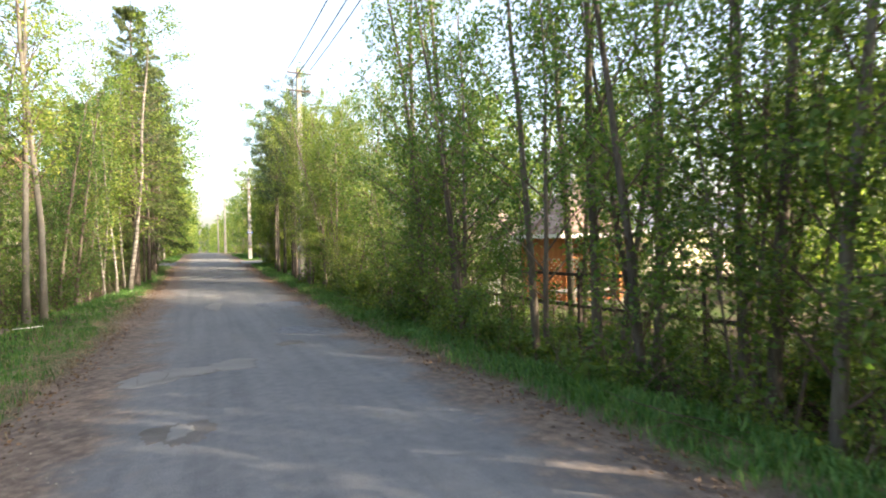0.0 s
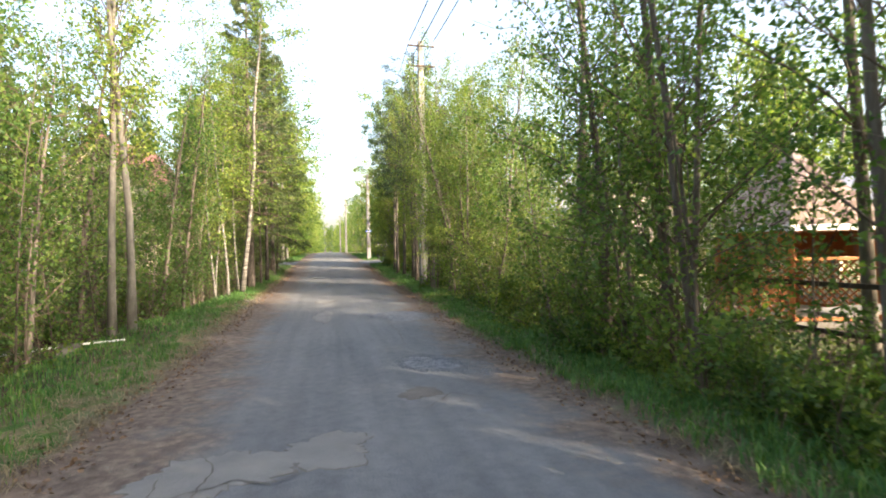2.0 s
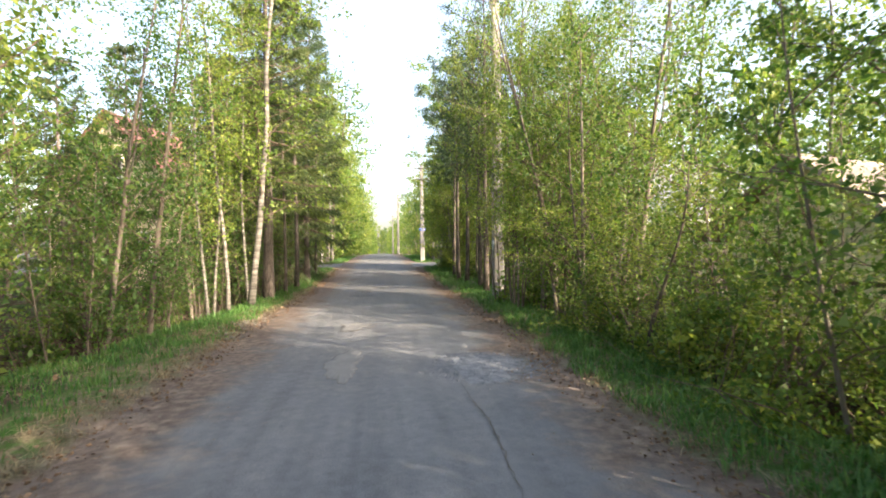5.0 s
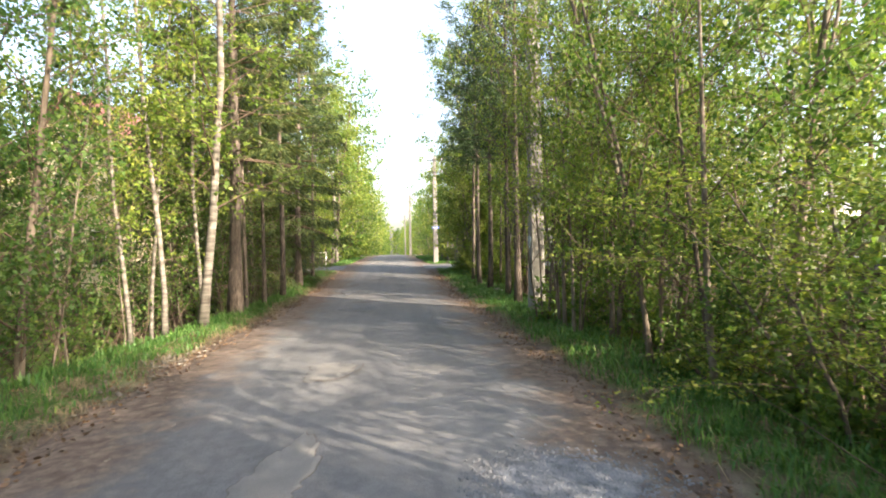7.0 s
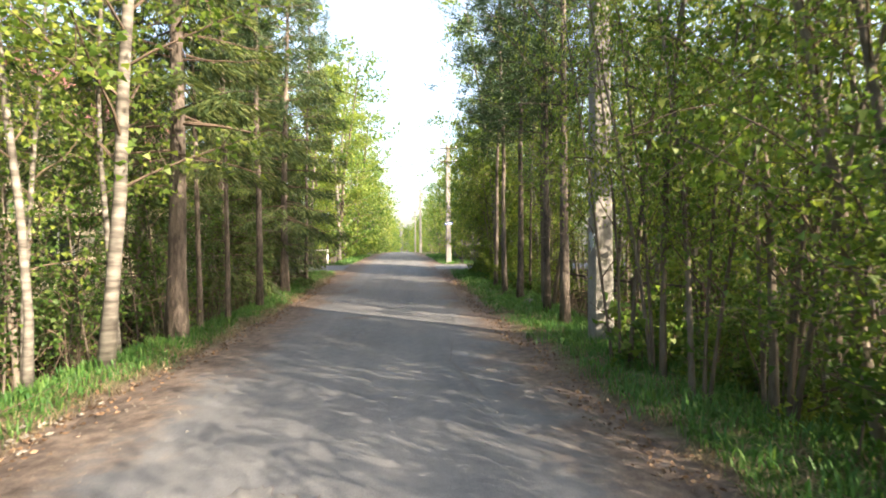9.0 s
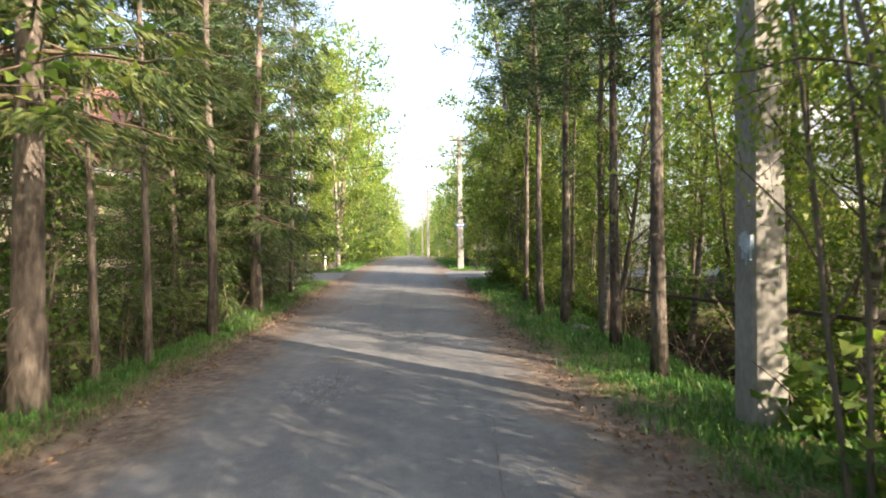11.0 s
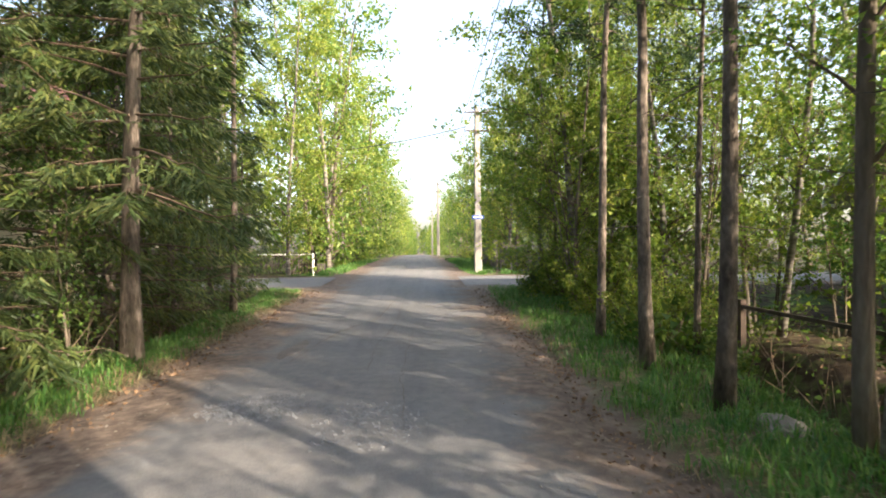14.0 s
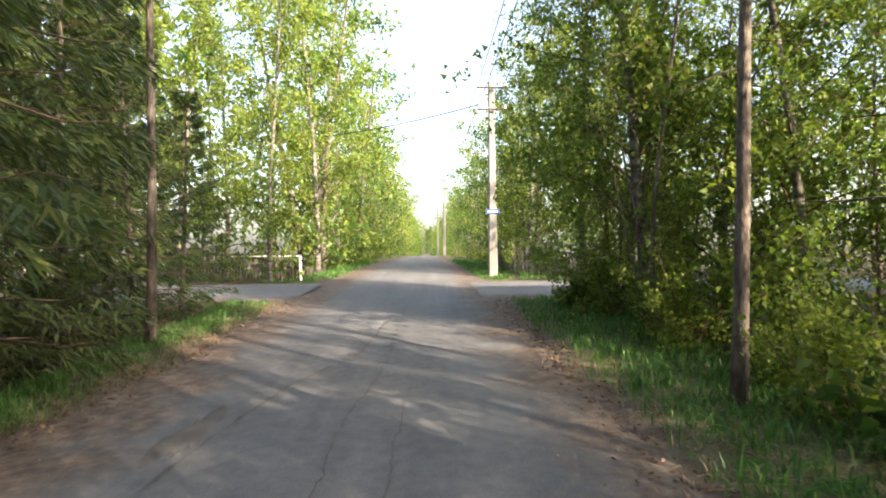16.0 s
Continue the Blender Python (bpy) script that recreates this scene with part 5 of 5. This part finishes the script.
# left bank, along the walk
for x, y, s in ((-3.66, 14.9, 1.05), (-3.36, 15.05, 1.08)):
    plant(ASPEN[0], x, y, s)
for x, y, s in ((-2.68, 21.5, 0.95), (-2.95, 21.0, 0.8), (-2.6, 23.1, 0.85), (-3.2, 22.3, 0.8)):
    plant(BIRCH[1], x, y, s)
plant(BIRCH[0], -2.43, 22.4, 1.25, sz=0.95)
plant(SPRUCE[0], -2.4, 24.35, 1.0, 40)
plant(PINE[1], -2.5, 25.6, 0.7, sz=0.8)
plant(PINE[1], -2.25, 26.3, 0.7, sz=0.8)
plant(PINE[1], -2.25, 28.5, 1.1, sz=0.85)
plant(SPRUCE[2], -2.2, 31.0, 0.9, 10)
for x, y, s in ((-4.0, 30.9, 1.05), (-3.7, 33.0, 1.0), (-4.6, 28.0, 0.9), (-3.6, 30.2, 0.75), (-4.4, 26.4, 0.8), (-4.9, 34.6, 1.0), (-3.5, 34.9, 0.75), (-3.3, 36.3, 0.62), (-3.15, 37.5, 0.5), (-4.3, 37.3, 0.8)):
    plant(SPRUCE[1], x, y, s)
plant(PINE[1], -2.35, 34.9, 0.9, sz=0.85)
for x, y, k, s in ((-4.3, 3.5, 0, 0.9), (-5.2, 7.0, 1, 1.0), (-4.4, 10.2, 0, 0.9), (-5.4, 12.6, 2, 0.9), (-5.0, 16.6, 0, 1.0), (-4.0, 18.2, 1, 0.9), (-3.6, 19.4, 0, 0.85), (-3.9, 23.4, 1, 0.8), (-6.4, 19.0, 2, 0.8), (-5.6, 29.8, 0, 0.75), (-6.0, 15.0, 1, 1.0), (-4.3, 13.0, 1, 0.8)):
    plant(ALDER[k], x, y, s)
for x, y, k, s in ((-4.6, 19.8, 1, 0.7), (-6.4, 12.0, 1, 0.8), (-6.8, 16.5, 0, 0.75)):
    plant(WILLOW[k], x, y, s)
for i in range(46):
    y = 4 + i * 0.62 + rng.normal(0, 0.4)
    plant(SAPLING[i % 2], float(bank_left(y)) - rng.uniform(0.1, 1.6), y, rng.uniform(0.7, 1.15))
for i in range(20):
    y = 5 + i * 1.65 + rng.normal(0, 0.4)
    plant(BUSH[(0, 2, 0)[i % 3]], float(bank_left(y)) - rng.uniform(0.9, 2.4), y, rng.uniform(0.65, 1.0))
for x, y, s in ((-7.0, 14.0, 0.65), (-7.2, 18.5, 0.6), (-7.2, 23.5, 0.7), (-7.4, 27.5, 0.9), (-6.6, 9.5, 0.6), (-5.7, 13.4, 0.72), (-6.3, 16.6, 0.7), (-5.9, 10.8, 0.7)):
    plant(SPRUCE[1], x, y, s)

# right bank: a thick screen of alder, willow and bushes, thinner where the garden shows
# alders at (8.0, 1.5) and (8.9, 2.6): unseen, added to shade the road
for x, y, k, s in ((4.5, 2.5, 0, 0.9), (4.9, 3.4, 2, 0.9), (4.7, 4.5, 0, 0.9), (5.4, 1.4, 1, 1.0), (5.0, 6.9, 2, 0.9), (4.8, 8.9, 1, 1.0), (5.0, 9.7, 2, 1.0), (4.8, 11.2, 0, 1.05), (4.95, 12.4, 2, 1.1), (5.9, 5.5, 2, 1.0), (5.6, 6.3, 2, 1.05), (7.4, 9.0, 2, 1.1), (5.7, 4.0, 2, 0.85), (8.0, 1.5, 1, 1.0), (8.9, 2.6, 1, 1.0), (4.9, 18.0, 1, 1.0)):
    plant(ALDER[k], x, y, s)
for x, y, k, s in ((5.2, 2.0, 1, 0.85), (4.9, 3.3, 1, 0.75), (5.7, 4.0, 1, 0.8), (4.9, 12.9, 1, 0.95), (4.6, 14.2, 0, 0.8), (4.5, 16.0, 0, 0.8), (4.4, 17.4, 1, 0.95), (4.5, 19.0, 0, 0.95), (4.5, 20.5, 1, 0.85), (4.9, 10.5, 1, 0.95), (5.1, 9.6, 1, 0.8)):
    plant(WILLOW[k], x, y, s, sz=s * (0.5 if 13.5 < y < 16.5 else 1.0))
for x, y, s in ((6.9, 6.7, 0.75), (7.5, 8.0, 0.8), (6.2, 14.4, 0.6), (5.6, 15.6, 0.6), (6.6, 12.2, 0.6), (7.3, 13.6, 0.6)):
    plant(WILLOW[1], x, y, s)
for x, y, s, sz in ((4.15, 18.4, 0.75, 0.85), (4.1, 19.9, 0.8, 0.95), (4.05, 21.5, 0.75, 1.05), (3.8, 22.1, 0.6, 1.0), (3.8, 20.5, 0.6, 0.95)):
    plant(WILLOW[0], x, y, s, sz=sz)
# broad-leaved young maples at the foot of the right bank
plant(SAPLING[0], 5.5, 8.3, 0.95, 40)
plant(SAPLING[1], 5.9, 9.3, 0.95, 200)
plant(BUSH[1], 5.6, 8.0, 0.8, 120)
MAPLE = shrub(87, 1.25, 0.75, 8, 300, 0.13, M_BUSH_LEAF, "young broad-leaved maple shoots on the dark bank")
for x, y, s in ((4.05, 4.6, 0.95), (4.3, 5.6, 1.1), (4.15, 7.2, 0.9), (4.45, 8.4, 1.0), (4.1, 9.9, 0.8), (4.3, 11.6, 0.95), (4.2, 21.8, 1.0), (4.5, 23.2, 1.1), (4.4, 30.9, 0.9)):
    plant(MAPLE, x, y, s, 97 * y % 360)
for i in range(34):
    y = 0.6 + i * 0.65 + rng.normal(0, 0.15)
    low = y < 7.6
    plant(BUSH[2 if low else (0, 1, 3, 0)[i % 4]], float(bank_right(y)) + rng.uniform(0.15, 0.7), y, rng.uniform(0.8, 1.1))
for i in range(22):
    plant(BUSH[0], 3.95 + rng.uniform(0, 1.4), 1.0 + i * 0.32, rng.uniform(0.75, 1.0))
for i in range(8):
    plant(BUSH[0], 6.5 + rng.uniform(0, 0.6), 4.4 + i * 0.6, rng.uniform(0.45, 0.65))
for i in range(7):
    plant(BUSH[0], 5.7 + rng.uniform(0, 0.9), 0.6 + i * 0.55, rng.uniform(0.6, 0.8))
for i in range(4):
    plant(BUSH[0], 4.9 + rng.uniform(0, 0.8), 1.0 + i * 0.9, rng.uniform(0.7, 0.95))
for i in range(6):
    y = 10.0 + i * 1.05 + rng.normal(0, 0.3)
    plant(BUSH[i % 2], 5.4 + rng.uniform(0, 1.2), y, rng.uniform(0.8, 1.1))
for i in range(18):
    y = 2 + i * 1.15 + rng.normal(0, 0.3)
    if 4.6 < y < 8.4:
        continue
    plant(SAPLING[i % 2], 4.4 + rng.uniform(0, 0.8), y, rng.uniform(0.8, 1.1))
for x, y, k, s, sz in ((4.05, 25.15, 0, 1.0, 0.72), (4.15, 26.7, 0, 0.88, 0.68), (4.05, 28.95, 1, 1.15, 0.76), (3.95, 30.25, 1, 1.1, 0.74), (3.97, 31.95, 1, 0.9, 0.72), (4.75, 30.7, 1, 0.6, 0.6)):
    plant(PINE[k], x, y, s, sz=sz)
for x, y, s in ((5.7, 33.4, 0.75), (4.5, 38.0, 0.72)):
    plant(BIRCH[2], x, y, s)
for x, y, s in ((4.3, 27.6, 0.75), (4.8, 22.0, 0.8), (5.5, 21.1, 0.8), (6.3, 20.3, 0.85), (5.2, 20.2, 0.8), (7.3, 19.4, 0.85)):
    plant(BIRCH[1], x, y, s)
plant(ALDER[2], 4.45, 28.0, 0.85)
for x, y, k, s in ((4.7, 35.4, 2, 0.9), (5.0, 37.0, 2, 0.85), (5.8, 24.5, 0, 0.9), (6.5, 29.0, 0, 0.9), (7.4, 33.0, 0, 0.95), (5.6, 34.6, 2, 0.85), (6.2, 26.3, 0, 0.85), (6.4, 36.6, 2, 0.8)):
    plant(BIRCH[k], x, y, s)
for x, y, k, s in ((4.8, 34.2, 3, 1.0), (4.5, 36.2, 3, 1.0), (4.5, 37.6, 0, 1.0), (5.0, 38.2, 3, 0.9), (4.9, 30.5, 0, 0.7), (5.1, 32.6, 3, 0.9), (5.2, 24.6, 2, 1.0), (5.0, 26.2, 2, 0.9), (5.4, 28.6, 0, 0.7), (6.6, 26.0, 3, 1.1), (7.5, 28.4, 3, 1.2), (5.0, 31.6, 0, 0.9), (5.5, 35.2, 1, 1.0), (5.6, 37.4, 1, 0.9), (6.8, 34.5, 3, 1.1), (7.0, 24.0, 1, 1.0), (6.9, 29.8, 1, 0.9)):
    plant(BUSH[k], x, y, s)
for x, y, k, s in ((5.9, 33.0, 0, 0.75), (6.8, 27.6, 0, 0.9), (5.5, 36.0, 0, 0.8), (4.55, 34.8, 0, 0.8), (4.5, 36.6, 0, 0.8)):
    plant(WILLOW[k], x, y, s)


for i in range(9):
    plant(BUSH[3 if i % 3 else 2], 4.35 + rng.uniform(0, 0.5), 30.6 + i * 0.85, rng.uniform(0.5, 0.8))
# leafy young growth behind the pines
for x, y, k, s in ((6.6, 24.2, 1, 0.85), (7.4, 26.4, 0, 0.9), (7.2, 33.2, 0, 0.9), (6.6, 35.6, 1, 0.9), (7.0, 22.4, 0, 0.8)):
    plant(WILLOW[k], x, y, s)
for x, y, k, s in ((7.6, 23.2, 0, 0.95), (7.9, 31.8, 1, 0.9)):
    plant(ALDER[k], x, y, s)
for x, y, s in ((8.5, 27.4, 0.58), (8.9, 30.0, 0.58), (8.5, 33.0, 0.6), (8.9, 35.4, 0.65), (8.8, 24.8, 0.55), (10.6, 28.6, 0.65), (10.8, 25.8, 0.65)):
    plant(WILLOW[0], x, y, s)
for x, y, s in ((19.0, 13.5, 0.6), (21.0, 11.0, 0.6), (23.0, 15.0, 0.65), (18.0, 9.5, 0.55), (25.0, 12.0, 0.7)):
    plant(BACK[1], x, y, s)
# y under 5: unseen, added to shade the road; x over 26: the cottage
for x, y, s in ((15.2, 11.6, 0.72), (17.0, 9.0, 0.8), (18.6, 11.4, 0.8), (27.0, 17.0, 0.9), (29.5, 16.0, 0.9), (32.0, 14.0, 1.0), (15.8, 13.6, 0.55), (14.0, 19.5, 0.75), (16.0, 17.2, 0.8), (17.8, 20.0, 0.8), (13.2, 22.4, 0.7), (10.5, 31.8, 0.55), (12.0, 31.0, 0.5), (13.6, 30.2, 0.5), (15.4, 29.5, 0.5), (9.5, 3.5, 0.8), (12.0, 3.0, 0.9), (12.6, 4.6, 0.9), (9.2, 22.6, 0.75), (10.8, 21.6, 0.8), (11.8, 20.6, 0.8)):
    plant(FAR[0], x, y, s)
# block of trees out of view, added only to keep sun off the road
for i in range(7):
    plant(FAR[i % 2], 9.5 + rng.uniform(0, 4.5), -7 + i * 1.6, rng.uniform(0.8, 1.0))

# deeper woods on both sides
def clear_of_buildings(x, y):
    if abs(x - 11.4) < 4.0 and abs(y - 14.2) < 4.0:
        return False
    if x > 6.5 and y < 31 - 0.35 * (x - 6.5):
        return False
    if abs(x - 23.5) < 7.5 and abs(y - 22) < 6:
        return False
    if abs(x + 10.2) < 4.8 and abs(y - 36) < 5:
        return False
    if abs(x - 14.6) < 5.2 and abs(y - 33.5) < 4.5:
        return False
    return not (SIDE_Y0 - 1.5 < y < SIDE_Y1 + 1.5)


for i in range(60):
    y = -6 + i * 0.85 + rng.normal(0, 0.6)
    for x, k in ((rng.uniform(8.6, 11.5), FAR[i % 2]), (-rng.uniform(7.6, 10.5), FAR[(i + 1) % 2])):
        if i % (2 if x > 0 else 3) == 0 and clear_of_buildings(x, y):
            plant(k, x, y, rng.uniform(0.7, 1.0) * (1 if x > 0 else 0.72))
    for x in (rng.uniform(13, 17), -rng.uniform(12, 16), rng.uniform(20, 34), -rng.uniform(18, 30)):
        if i % 2 == 1 and clear_of_buildings(x, y):
            plant(BACK[i % 4 // 2], x, y, rng.uniform(0.8, 1.15) * (1 if x > 0 else 0.7))
for i in range(12):
    plant(BACK[i % 2], 40 + rng.uniform(0, 6), -6 + i * 2.6, rng.uniform(0.55, 0.75))
# unseen row behind the start, added so the near road lies in shade
for i in range(12):
    plant((ALDER[0], FAR[1], FAR[0])[i % 3], 4.9 + rng.uniform(0, 2.5), -0.6 - i * 0.9, rng.uniform(0.85, 1.05))
for i in range(5):
    # second unseen row on the right, added to block the low sun
    plant(FAR[i % 2], 8.5 + rng.uniform(0, 2.5), -2.0 - i * 2.0, rng.uniform(0.7, 0.9))
    plant(FAR[i % 2], -6 - rng.uniform(0, 2.5), -1.0 - i * 2.5, rng.uniform(0.7, 0.9))
for i in range(8):
    plant(BACK[i % 2], -12 - 4 * i, 46 + rng.uniform(0, 3), rng.uniform(0.8, 1.0))
    plant(BACK[i % 2], 12 + 4 * i, 46.5 + rng.uniform(0, 3), rng.uniform(0.8, 1.0))
for i in range(10):
    plant(BACK[i % 2], 13 + 2.2 * i, 29.5 + rng.uniform(0, 2.5) if not 9 < 13 + 2.2 * i < 20 else 38.0, rng.uniform(0.75, 0.95))
# beyond the crossing
for i in range(32):
    y = 48.5 + i * 2.3 + (i * i) * 0.09
    big = 1.0 + rng.uniform(-0.12, 0.2)
    plant(FAR[0] if i % 4 else FAR[1], -2.9 - rng.uniform(0, 0.8), y, big * 1.2)
    plant(FAR[i % 2], 5.3 + rng.uniform(0, 0.9), y + 1.0, big * (0.75 if i < 3 else 0.92))
    if i % 2:
        plant(BACK[i % 4 // 2], -7.8 - rng.uniform(0, 3), y, big)
        plant(BACK[1 - i % 4 // 2], 9.8 + rng.uniform(0, 3), y, big)
for x, y, s in ((-2.7, 47.6, 1.1), (-5.6, 38.0, 0.95), (-7.0, 45.6, 1.05), (-9.0, 45.4, 1.1), (-4.9, 36.2, 0.9), (-12.0, 45.6, 1.0), (5.2, 47.7, 0.9)):
    plant(BIRCH[2], x, y, s)
plant(BIRCH[2], -4.2, 46.6, 1.0)
# the far end of the straight road
for i in range(14):
    for x in (-3.4 - rng.uniform(0, 1.5), 5.6 + rng.uniform(0, 1.5)):
        plant(BACK[i % 2], x, 212 + i * 9.0, rng.uniform(0.95, 1.2))
for i in range(9):
    plant(BACK[i % 2], -9 + i * 2.5 + rng.normal(0, 0.4), 338 + rng.uniform(0, 8), rng.uniform(1.2, 1.7))
plant(BIRCH[2], -6.8, 49.5, 1.0)
plant(BIRCH[2], -9.5, 47.5, 1.0)
plant(BIRCH[2], 5.6, 50.0, 0.85)
plant(BIRCH[2], 7.5, 47.8, 0.8)
plant(BIRCH[2], 9.8, 46.8, 0.8)
for i in range(12):
    plant(BUSH[(0, 3)[i % 2]], 4.9 + rng.uniform(0, 1.5), 48 + i * 1.8, rng.uniform(0.8, 1.2))
    plant(BUSH[3], -3.4 - rng.uniform(0, 1.2), 51.5 + i * 1.8, rng.uniform(0.8, 1.2))
